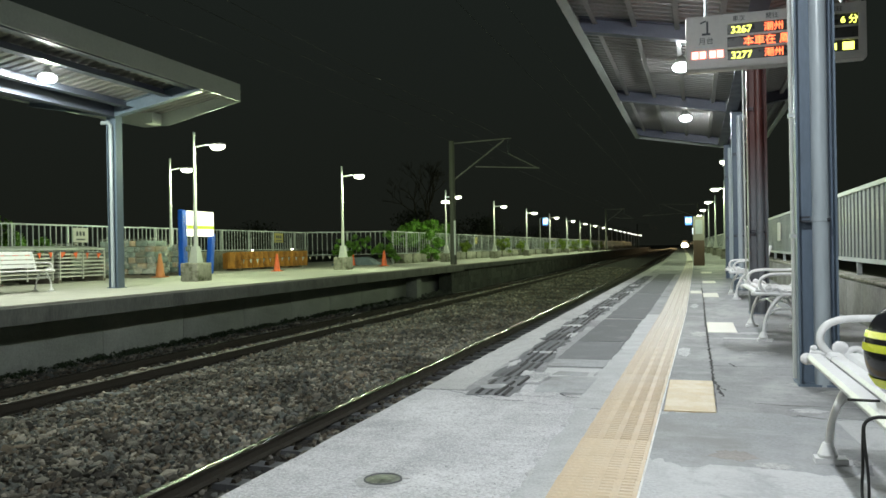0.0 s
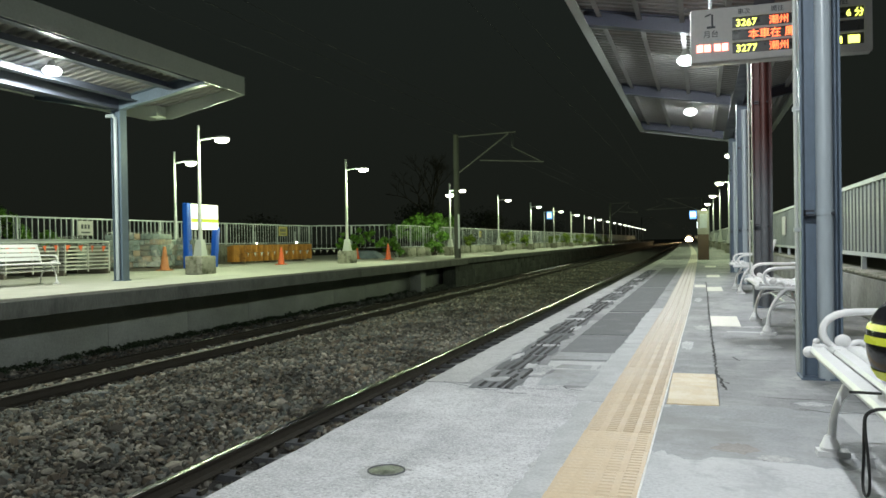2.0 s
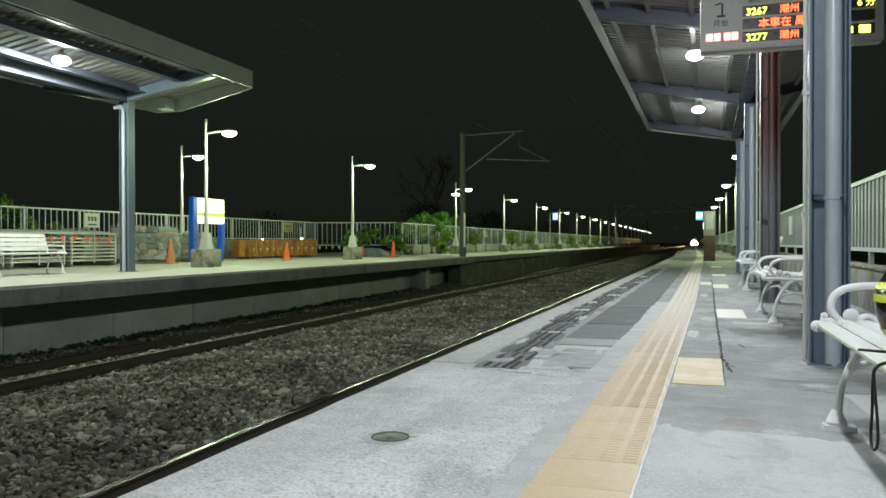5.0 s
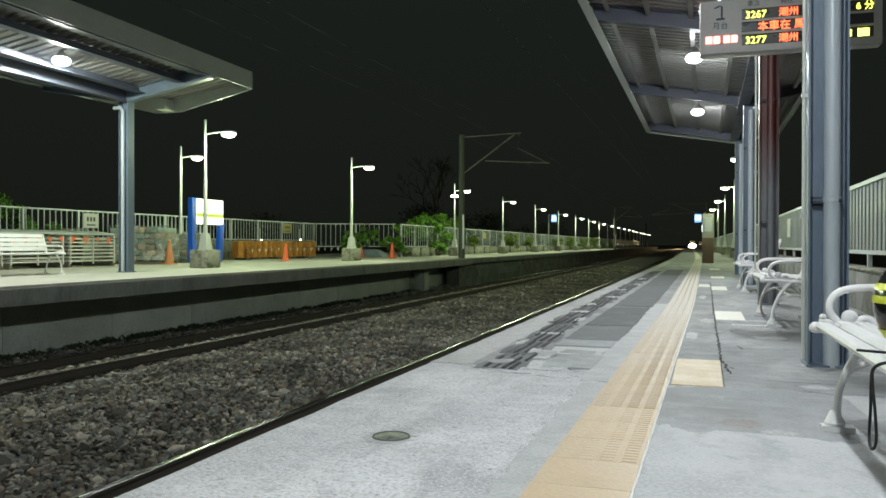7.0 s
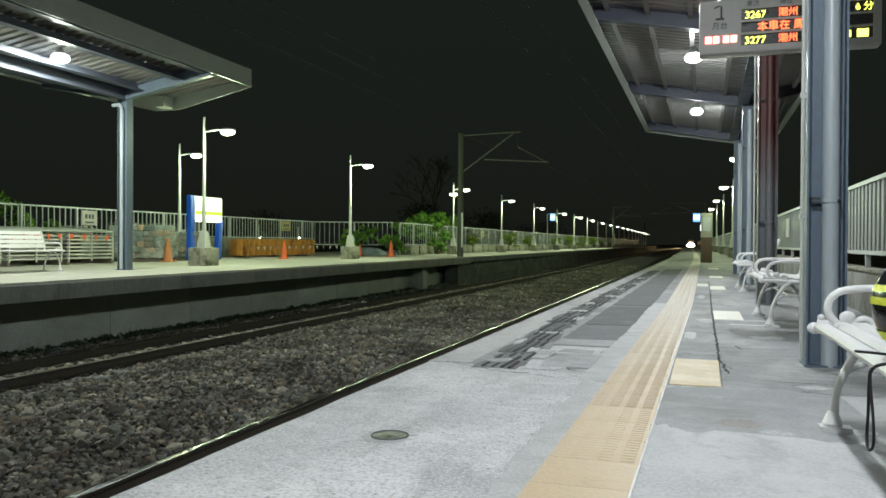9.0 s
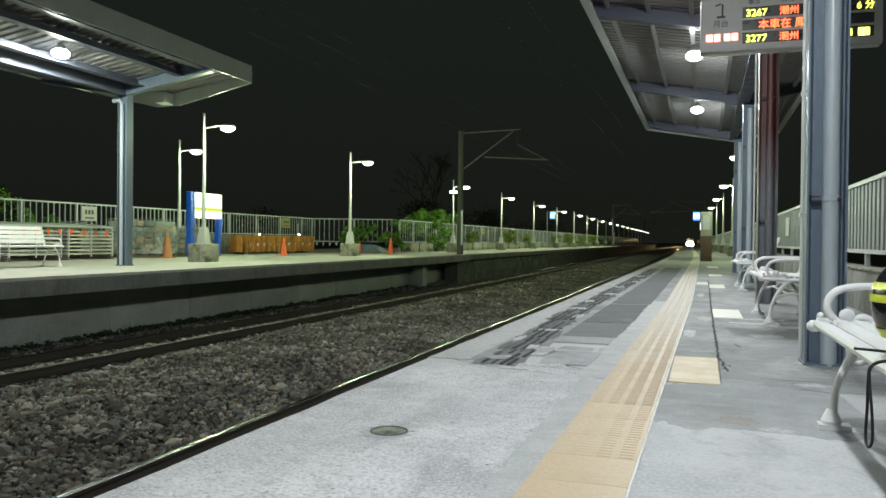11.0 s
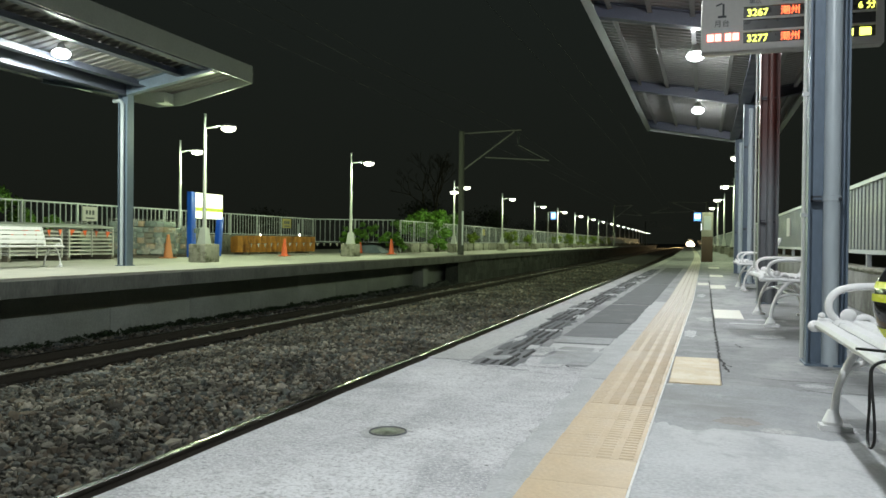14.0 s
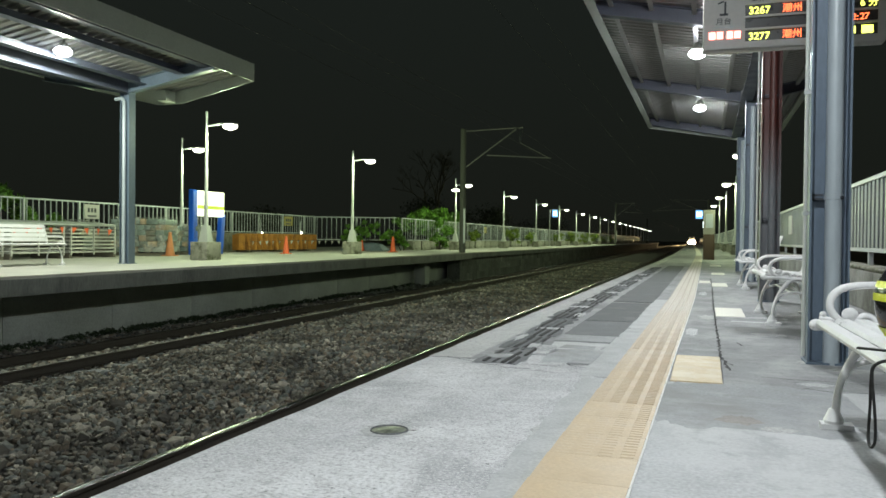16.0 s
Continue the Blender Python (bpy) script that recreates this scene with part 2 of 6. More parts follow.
def red_glow_steel():
    """Grey-blue steel; the board's red glow is painted in above about two metres."""
    m = mat("grey steel with painted red sign glow", (0.115, 0.125, 0.135), 0.5, var=0.2, scale=3, fine=40, bump=0.08, stretch=(1, 1, 0.3))
    N, L = m.node_tree.nodes, m.node_tree.links
    b = N["Principled BSDF"]
    out = b.inputs["Base Color"].links[0].from_socket
    tc, sep, r, x = N.new("ShaderNodeTexCoord"), N.new("ShaderNodeSeparateXYZ"), N.new("ShaderNodeMapRange"), N.new("ShaderNodeMix")
    L.new(tc.outputs["Object"], sep.inputs[0])
    r.inputs["From Min"].default_value, r.inputs["From Max"].default_value = 1.35, 2.15
    L.new(sep.outputs["Z"], r.inputs["Value"])
    x.data_type = "RGBA"
    L.new(r.outputs[0], x.inputs["Factor"]), L.new(out, x.inputs["A"])
    x.inputs["B"].default_value = (0.06, 0.016, 0.013, 1)
    L.new(x.outputs["Result"], b.inputs["Base Color"])
    return m


RED_GLOW_STEEL = red_glow_steel()
BLACK_STEEL = mat("dark clamp steel", (0.05, 0.055, 0.065), 0.5, metal=0.4, var=0.2)
DECK = mat("corrugated roof deck", (0.29, 0.285, 0.27), 0.5, metal=0.25, var=0.15, scale=2, fine=30, bump=0.08)
FASCIA = mat("pale green-grey fascia", (0.40, 0.43, 0.39), 0.5, var=0.1, scale=1.5, fine=20, bump=0.06)
BENCH_WHITE = mat("white enamel bench", (0.68, 0.68, 0.68), 0.38, var=0.07, scale=5, fine=40, bump=0.05, dirt=(0.45, 0.44, 0.42), dirt_at=0.7, dirt_scale=7)
FENCE_GREY = mat("galvanised fence", (0.40, 0.43, 0.44), 0.45, metal=0.3, var=0.15, scale=3, fine=30, bump=0.05)
FENCE_EAST = mat("grey-blue fence slat", (0.16, 0.18, 0.19), 0.5, metal=0.2, var=0.2, scale=3, fine=30, bump=0.05, per_object=0.12)
POLE_WHITE = mat("pale grey lamp pole", (0.47, 0.49, 0.47), 0.45, var=0.1, scale=3, fine=30, bump=0.05)
ORANGE = mat("orange cone plastic", (0.75, 0.13, 0.04), 0.5, var=0.12, scale=5, bump=0.05)
ORANGE_PALE = mat("faded orange cone plastic", (0.5, 0.19, 0.07), 0.6, var=0.2, scale=5, bump=0.05)
RUST = mat("rusty sheet pile", (0.42, 0.19, 0.035), 0.85, var=0.3, scale=3, fine=30, bump=0.3, dirt=(0.16, 0.06, 0.015), dirt_at=0.58, dirt_scale=2)
BLUE_PAINT = mat("bright blue sign paint", (0.01, 0.1, 0.6), 0.4, var=0.08, scale=3, bump=0.03)
SIGN_CASE = mat("off-white sign case", (0.44, 0.43, 0.405), 0.5, var=0.06, scale=3, fine=30, bump=0.03)
SIGN_DARK = mat("dark display window", (0.035, 0.035, 0.035), 0.35, var=0.2, scale=20, fine=200, bump=0.05)
INK = mat("dark lettering", (0.04, 0.045, 0.05), 0.6, var=0.1)
YELLOW_SIGN = mat("yellow notice", (0.33, 0.27, 0.05), 0.55, var=0.1)
HELMET_BLACK = mat("black helmet shell", (0.012, 0.012, 0.014), 0.15, var=0.1, bump=0.0)
HELMET_YELLOW = mat("yellow helmet stripe", (0.62, 0.66, 0.05), 0.3, var=0.08, bump=0.0)
STRAP = mat("black nylon strap", (0.012, 0.012, 0.012), 0.8, var=0.2, scale=80, bump=0.1)
CABINET_BROWN = mat("brown cabinet", (0.06, 0.035, 0.02), 0.6, var=0.2)
CABINET_PALE = mat("pale cabinet panel", (0.27, 0.26, 0.22), 0.55, var=0.15, scale=4)
MAST = mat("concrete mast", (0.075, 0.08, 0.07), 0.85, var=0.2, scale=2, fine=30, bump=0.2)
WIRE = mat("grey wire", (0.035, 0.036, 0.034), 0.85, metal=0.0, var=0.1, bump=0)
LEAF = mat("bright leaves", (0.095, 0.215, 0.022), 0.55, var=0.3, scale=8, bump=0.0, island=0.5)
LEAF_PALE = mat("yellow-green leaves", (0.18, 0.26, 0.035), 0.55, var=0.3, scale=8, bump=0.0, island=0.45)
LEAF_DARK = mat("dark distant leaves", (0.02, 0.026, 0.012), 0.8, var=0.4, scale=2, bump=0.0, island=0.4)
LEAF_MOSS = mat("dark moss", (0.03, 0.05, 0.022), 0.8, var=0.4, scale=3, bump=0.0, island=0.4)
BARK = mat("grey bark", (0.06, 0.05, 0.04), 0.9, var=0.3, scale=6, bump=0.4)
STONE_BUNDLE = mat("mixed paving stone", (0.27, 0.25, 0.2), 0.7, var=0.4, scale=9, fine=40, bump=0.4, dirt=(0.08, 0.12, 0.11), dirt_at=0.56, dirt_scale=4, per_object=0.35)
STONE_TAN = mat("tan paving stone", (0.34, 0.26, 0.18), 0.7, var=0.4, scale=9, fine=40, bump=0.4, per_object=0.3)
STONE_GREEN = mat("green-grey paving stone", (0.17, 0.215, 0.2), 0.6, var=0.4, scale=9, fine=40, bump=0.4, per_object=0.4)
FILM = mat("cloudy plastic wrap", (0.55, 0.56, 0.52), 0.3, var=0.2, scale=12, fine=50, bump=0.5)
_ft = FILM.node_tree
_fn, _fr, _fg = _ft.nodes.new("ShaderNodeTexNoise"), _ft.nodes.new("ShaderNodeMapRange"), _ft.nodes.new("ShaderNodeNewGeometry")
_fn.inputs["Scale"].default_value, _fn.inputs["Detail"].default_value = 2.6, 7
_ft.links.new(_fg.outputs["Position"], _fn.inputs["Vector"])
_fr.inputs["From Min"].default_value, _fr.inputs["From Max"].default_value, _fr.inputs["To Min"].default_value, _fr.inputs["To Max"].default_value = 0.42, 0.68, 0.03, 0.6
_ft.links.new(_fn.outputs["Fac"], _fr.inputs["Value"])
_ft.links.new(_fr.outputs[0], _ft.nodes["Principled BSDF"].inputs["Alpha"])
PALE_SHEET = mat("pale weathered sheet", (0.34, 0.37, 0.35), 0.6, var=0.25, scale=3, bump=0.2)
RACK = mat("stacked steel frames", (0.52, 0.52, 0.48), 0.5, metal=0.3, var=0.2, scale=6)
WOOD = mat("grey timber", (0.13, 0.115, 0.09), 0.85, var=0.3, scale=5, bump=0.3)
TARP = mat("blue-grey tarpaulin", (0.16, 0.2, 0.24), 0.6, var=0.3, scale=3, bump=0.3)
TRAIN_GREY = mat("train steel", (0.3, 0.3, 0.32), 0.4, metal=0.5, var=0.1)
TRAIN_DARK = mat("train cab glass", (0.02, 0.02, 0.025), 0.1, var=0.1, bump=0)
LAMP_COOL = glow("lit lamp globe cool", (0.93, 0.98, 1.0), 9)
LAMP_WARM = glow("lit lamp globe warm", (1.0, 0.99, 0.8), 9)
HEADLIGHT = glow("train headlight", (1.0, 0.74, 0.36), 1100)
CAST_ARM = mat("weathered cantilever tube", (0.15, 0.15, 0.14), 0.7, var=0.2)
STAIN = mat("brown rust-stained concrete", (0.27, 0.25, 0.235), 0.85, var=0.25, scale=7, fine=60, bump=0.2)
LED_RED = glow("red diodes", (1.0, 0.16, 0.05), 4.0)
LED_PINK = glow("red clock diodes", (1.0, 0.2, 0.16), 7.0)
LED_YELLOW = glow("yellow-green diodes", (0.88, 0.95, 0.14), 3.6)
BOARD_GLOW = glow("lit name board", (0.95, 1.0, 0.78), 1.6)
BOARD_STRIPE = glow("lit green stripe", (0.5, 0.62, 0.05), 1.0)
BLUE_GLOW = glow("lit blue sign", (0.15, 0.4, 1.0), 1.4)
WHITE_GLOW = glow("lit white figure", (0.85, 0.95, 1.0), 2.5)


# ---- mesh helpers ----
def curve(path, radii, k=5):
    """A polyline and its radii, rounded through the given points."""
    path = [Vector(p) for p in path]
    pts, rs = [], []
    for i in range(len(path) - 1):
        p0, p1, p2, p3 = path[max(i - 1, 0)], path[i], path[i + 1], path[min(i + 2, len(path) - 1)]
        for j in range(k):
            t = j / k
            pts.append(0.5 * (2 * p1 + (p2 - p0) * t + (2 * p0 - 5 * p1 + 4 * p2 - p3) * t * t + (3 * p1 - p0 - 3 * p2 + p3) * t ** 3))
            rs.append(radii[i] + (radii[i + 1] - radii[i]) * t)
    return pts + [path[-1]], rs + [radii[-1]]


class Mesh:
    def __init__(self):
        self.v, self.f, self.flat = [], [], False

    def add(self, verts, faces):
        n = len(self.v)
        self.v += [tuple(p) for p in verts]
        self.f += [tuple(i + n for i in f) for f in faces]
        return self

    def box(self, x0, x1, y0, y1, z0, z1, m=None):
        vs = [Vector((x, y, z)) for x in (x0, x1) for y in (y0, y1) for z in (z0, z1)]
        if m is not None:
            vs = [m @ p for p in vs]
        return self.add(vs, [(0, 1, 3, 2), (4, 6, 7, 5), (0, 4, 5, 1), (2, 3, 7, 6), (0, 2, 6, 4), (1, 5, 7, 3)])

    def prism(self, profile, axis, a, b):
        """Extrude a closed 2D profile along an axis from a to b."""
        n = len(profile)

        def put(p, t):
            return {"x": (t, p[0], p[1]), "y": (p[0], t, p[1]), "z": (p[0], p[1], t)}[axis]
        vs = [put(p, a) for p in profile] + [put(p, b) for p in profile]
        fs = [(i, (i + 1) % n, n + (i + 1) % n, n + i) for i in range(n)]
        return self.add(vs, fs + [tuple(range(n - 1, -1, -1)), tuple(range(n, 2 * n))])

    def sweep(self, profile, ys):
        """A closed (x, z) profile carried along y through several stations."""
        n = len(profile)
        vs = [(p[0], y, p[1]) for y in ys for p in profile]
        fs = [(i * n + j, i * n + (j + 1) % n, (i + 1) * n + (j + 1) % n, (i + 1) * n + j) for i in range(len(ys) - 1) for j in range(n)]
        return self.add(vs, fs + [tuple(range(n - 1, -1, -1)), tuple(range((len(ys) - 1) * n, len(ys) * n))])

    def long(self, x0, x1, y0, y1, z0, z1):
        ys = [y0] + [y for y in (25, 32, 40, 50, 65) if y0 < y < y1] + [y1]
        return self.sweep([(x0, z0), (x1, z0), (x1, z1), (x0, z1)], ys)

    def tube(self, path, r, n=8, cap=True):
        """A round bar along a polyline; r may be one radius or one for each point."""
        path = [Vector(p) for p in path]
        rs = r if isinstance(r, (list, tuple)) else [r] * len(path)
        ref = None
        vs = []
        for i, p in enumerate(path):
            d = (path[min(i + 1, len(path) - 1)] - path[max(i - 1, 0)]).normalized()
            if ref is None:
                ref = Vector((0, 0, 1)) if abs(d.z) < 0.9 else Vector((1, 0, 0))
            u = d.cross(ref)
            if u.length < 1e-4:
                u = d.orthogonal()
            u.normalize()
            w = u.cross(d).normalized()
            ref = w
            vs += [p + (u * math.cos(2 * math.pi * k / n) + w * math.sin(2 * math.pi * k / n)) * rs[i] for k in range(n)]
        fs = []
        for i in range(len(path) - 1):
            for k in range(n):
                a, b = i * n + k, i * n + (k + 1) % n
                fs.append((a, b, b + n, a + n))
        if cap:
            fs += [tuple(range(n - 1, -1, -1)), tuple(range((len(path) - 1) * n, len(path) * n))]
        return self.add(vs, fs)

    def lathe(self, profile, n=16, at=(0, 0, 0), closed=True):
        """Turn (radius, z) pairs about a vertical axis."""
        vs = [(at[0] + r * math.cos(2 * math.pi * k / n), at[1] + r * math.sin(2 * math.pi * k / n), at[2] + z) for r, z in profile for k in range(n)]
        fs = []
        for i in range(len(profile) - 1):
            for k in range(n):
                a, b = i * n + k, i * n + (k + 1) % n
                fs.append((a, b, b + n, a + n))
        fs += [tuple(range(n - 1, -1, -1))] + ([tuple(range((len(profile) - 1) * n, len(profile) * n))] if closed else [])
        return self.add(vs, fs)

    def ball(self, c, r, n=12, k=8):
        rx, ry, rz = r if isinstance(r, (tuple, list)) else (r, r, r)
        vs = [(c[0] + rx * math.sin(math.pi * j / k) * math.cos(2 * math.pi * i / n), c[1] + ry * math.sin(math.pi * j / k) * math.sin(2 * math.pi * i / n), c[2] + rz * math.cos(math.pi * j / k)) for j in range(k + 1) for i in range(n)]
        fs = [(j * n + i, (j + 1) * n + i, (j + 1) * n + (i + 1) % n, j * n + (i + 1) % n) for j in range(k) for i in range(n)]
        return self.add(vs, fs)

    def data(self, name, material, bevel=0.0, smooth=False):
        me = bpy.data.meshes.new(name)
        me.from_pydata(self.v, [], self.f)
        me.materials.append(material)
        bm = bmesh.new()
        bm.from_mesh(me)
        bmesh.ops.remove_doubles(bm, verts=bm.verts, dist=1e-5) if smooth else None
        bmesh.ops.recalc_face_normals(bm, faces=bm.faces)
        if bevel:
            edges = [e for e in bm.edges if len(e.link_faces) == 2 and e.calc_face_angle(0) > 0.6]
            bmesh.ops.bevel(bm, geom=edges, offset=bevel, segments=2, affect="EDGES", profile=0.5, clamp_overlap=True)
        bm.to_mesh(me)
        bm.free()
        if not self.flat:
            me.shade_smooth()
            me.set_sharp_from_angle(angle=radians(38))
        return me


def thing(name, label, category, at=(0, 0, 0), group="", kind="", turn=0):
    ob = new(name)
    ob.empty_display_size = 0.2
    x = at[0] + (bend(at[1]) if BENT[0] and at != (0, 0, 0) else 0.0)
    ob.matrix_basis = pose(x, at[1], at[2], 0, 0, turn)
    return tagged(ob, label, category, group, kind)


def part(name, mesh, material, parent, label="", bevel=0.0, smooth=False, at=None):
    if BENT[0] and parent.parent is None and parent.location.length == 0:
        if at is not None:
            at = Matrix.Translation((at[0] + bend(at[1]), at[1], at[2])) @ pose(0, 0, 0, 0, 0, -math.degrees(bend(at[1] + 0.5) - bend(at[1] - 0.5)))
        elif isinstance(mesh, Mesh):
            mesh.v = [(p[0] + bend(p[1]), p[1], p[2]) for p in mesh.v]
    me = mesh if isinstance(mesh, bpy.types.Mesh) else mesh.data(name, material, bevel, smooth)
    ob = new(name, me)
    ob.parent = parent
    if at is not None:
        ob.matrix_basis = at if isinstance(at, Matrix) else Matrix.Translation(at)
    return tagged(ob, label)


def solid(name, mesh, material, label, category, group="", kind="", bevel=0.0, smooth=False, at=None):
    me = mesh if isinstance(mesh, bpy.types.Mesh) else mesh.data(name, material, bevel, smooth)
    ob = new(name, me)
    if at is not None:
        ob.matrix_basis = at if isinstance(at, Matrix) else Matrix.Translation(at)
    return tagged(ob, label, category, group, kind)


def words(name, text, size, material, parent, at, label=""):
    """Lettering as a thin mesh, upright in the x-z plane, facing -y, its lower left corner at the given place."""
    cu = bpy.data.curves.new(name, "FONT")
    cu.body, cu.size, cu.extrude = text, size, 0.002
    tmp = new(name, cu)
    dg = bpy.context.evaluated_depsgraph_get()
    me = bpy.data.meshes.new_from_object(tmp.evaluated_get(dg))
    bpy.data.objects.remove(tmp)
    me.materials.clear()
    me.materials.append(material)
    ob = new(name, me)
    ob.parent = parent
    ob.matrix_basis = Matrix.Translation(at) @ pose(0, 0, 0, 90, 0, 0)
    return tagged(ob, label)


def track_x(y):
    """How far the line bends to the right with distance."""
    return bend(y) - bend(9) + (6.6e-5 * (y - 150) ** 2 if y > 150 else 0.0)

# ---- ground, tracks ----
def ground():
    m = Mesh()
    m.box(-1500, 1500, -400, 2600, -3.0, -1.62)
    solid("ground", m, SOIL, "dark soil beside the railway at night", "ground", kind="structure")


def bed_z(x, y):
    """Height of the ballast: level between the rails, a slight hump between the tracks, lower at the walls."""
    hump = 0.09 * math.exp(-((x + 6.5) / 1.1) ** 2)
    side = -0.1 * max(0.0, (-10.3 - x))
    return -1.335 + hump + side + 0.035 * noise.noise(Vector((x * 0.9, y * 0.7, 3)))


def ballast():
    m = Mesh()
    ys = [-12 + 0.5 * i for i in range(140)] + [58 + 4 * i for i in range(30)] + [178 + 25 * i for i in range(36)]
    nx = 28
    vs, fs = [], []
    for y in ys:
        for k in range(nx + 1):
            x = -12.75 + 11.75 * k / nx
            vs.append((x + track_x(y), y, bed_z(x, y) - 0.02))
    for i in range(len(ys) - 1):
        for k in range(nx):
            a = i * (nx + 1) + k
            fs.append((a, a + 1, a + nx + 2, a + nx + 1))
    m.add(vs, fs)
    solid("ballast_bed", m, BALLAST_BED, "grey-brown crushed stone bed under both tracks", "ballast", kind="structure")
    rng = np.random.RandomState(4)
    # loose stones: an angular twenty-sided pebble, jittered and scattered over the bed
    g = (1 + 5 ** 0.5) / 2
    ico = np.array([(-1, g, 0), (1, g, 0), (-1, -g, 0), (1, -g, 0), (0, -1, g), (0, 1, g), (0, -1, -g), (0, 1, -g), (g, 0, -1), (g, 0, 1), (-g, 0, -1), (-g, 0, 1)]) / 1.902
    tri = np.array([(0, 11, 5), (0, 5, 1), (0, 1, 7), (0, 7, 10), (0, 10, 11), (1, 5, 9), (5, 11, 4), (11, 10, 2), (10, 7, 6), (7, 1, 8), (3, 9, 4), (3, 4, 2), (3, 2, 6), (3, 6, 8), (3, 8, 9), (4, 9, 5), (2, 4, 11), (6, 2, 10), (8, 6, 7), (9, 8, 1)])
    places = []
    for x0, x1, y0, y1, count in ((-8.7, -4.25, 3.5, 14, 15000), (-8.7, -4.25, 14, 26, 12000), (-8.75, -4.2, 26, 45, 9000), (-8.75, -4.2, 45, 75, 9000), (-9.8, -8.8, 30, 60, 2500), (-9.8, -8.8, 5, 30, 4500), (-12.6, -9.9, 6, 26, 9000), (-4.1, -2.6, 3.5, 12, 2500)):
        places.append(np.stack([rng.uniform(x0, x1, count), rng.uniform(y0, y1, count), np.full(count, 1.0 if y1 < 20 else 1.25 if y1 < 50 else 1.6)], 1))
    places = np.concatenate(places)
    n = len(places)
    size = rng.lognormal(-3.32, 0.32, n) * places[:, 2]
    size = np.clip(size, 0.018, 0.1)
    ang = rng.uniform(0, 6.283, n)
    squash = rng.uniform(0.4, 1.3, (n, 3)) * np.array([1.0, 1.0, 0.75])
    jit = rng.uniform(0.55, 1.3, (n, 12, 1))
    v = ico[None] * jit * squash[:, None] * size[:, None, None]
    t = rng.uniform(-0.8, 0.8, n)
    c, s = np.cos(t)[:, None], np.sin(t)[:, None]
    v = np.stack([v[..., 0], v[..., 1] * c - v[..., 2] * s, v[..., 1] * s + v[..., 2] * c], -1)
    c, s = np.cos(ang)[:, None], np.sin(ang)[:, None]
    v = np.stack([v[..., 0] * c - v[..., 1] * s, v[..., 0] * s + v[..., 1] * c, v[..., 2]], -1)
    z = np.array([bed_z(x, y) for x, y in places[:, :2]]) + rng.uniform(-0.012, 0.022, n)
    v += np.stack([places[:, 0], places[:, 1], z], 1)[:, None]
    f = tri[None] + (np.arange(n) * 12)[:, None, None]
    me = bpy.data.meshes.new("ballast_stones")
    me.from_pydata(v.reshape(-1, 3).tolist(), [], f.reshape(-1, 3).tolist())
    me.materials.append(BALLAST)
    solid("ballast_stones", me, BALLAST, "loose angular grey and brown track ballast stones", "ballast", kind="stuff")


def rail_along(x, name):
    """One rail: foot, web and head, with its polished running surface."""
    ob = thing(name, "rusty steel rail with a polished bright head on ballast", "rail", group="rails", kind="structure")
    prof = [(-0.062, -0.153), (0.062, -0.153), (0.062, -0.142), (0.012, -0.12), (0.009, -0.045), (0.032, -0.034), (0.033, -0.006), (-0.033, -0.006), (-0.032, -0.034), (-0.009, -0.045), (-0.012, -0.12), (-0.062, -0.142)]
    head = [(-0.033, -0.006), (0.033, -0.006), (0.029, 0.0), (0.012, 0.003), (-0.012, 0.003), (-0.029, 0.0)]
    ys = [-15, 60, 150] + [150 + 25 * i for i in range(1, 40)]
    for nm, pr, ma in (("rail_body", prof, RAIL_SIDE), ("rail_head", head, RAIL_DULL if x == -8.76 else RAIL_TOP)):
        m = Mesh()
        k = len(pr)
        vs = [(x + track_x(y) + p[0], y, -1.15 + p[1]) for y in ys for p in pr]
        fs = [(i * k + j, i * k + (j + 1) % k, (i + 1) * k + (j + 1) % k, (i + 1) * k + j) for i in range(len(ys) - 1) for j in range(k)]
        m.add(vs, fs)
        part(nm, m, ma, ob, "polished bright running surface" if nm == "rail_head" else "")
    return ob


def sleepers():
    m = Mesh()
    m.prism([(-0.13, -0.2), (0.13, -0.2), (0.1, 0), (-0.1, 0)], "x", -1.0, 1.0)
    me = m.data("sleeper", CONCRETE_DARK)
    clip = Mesh()
    clip.prism([(-0.03, 0), (0.03, 0), (0.018, 0.035), (-0.018, 0.035)], "y", -0.05, 0.05)
    cme = clip.data("rail_clip", RAIL_SIDE)
    for cx in (-3.63, -9.3):
        for i in range(70):
            y = -4 + 0.62 * i
            s = solid("sleeper", me, CONCRETE_DARK, "concrete sleeper half buried in ballast", "sleeper", group="sleepers", at=(cx, y, -1.315))
            for sx in (-0.62, -0.44, 0.44, 0.62):
                part("rail_clip", cme, RAIL_SIDE, s, at=(sx, 0, 0))


# ---- near platform ----
EDGE_X = -1.53


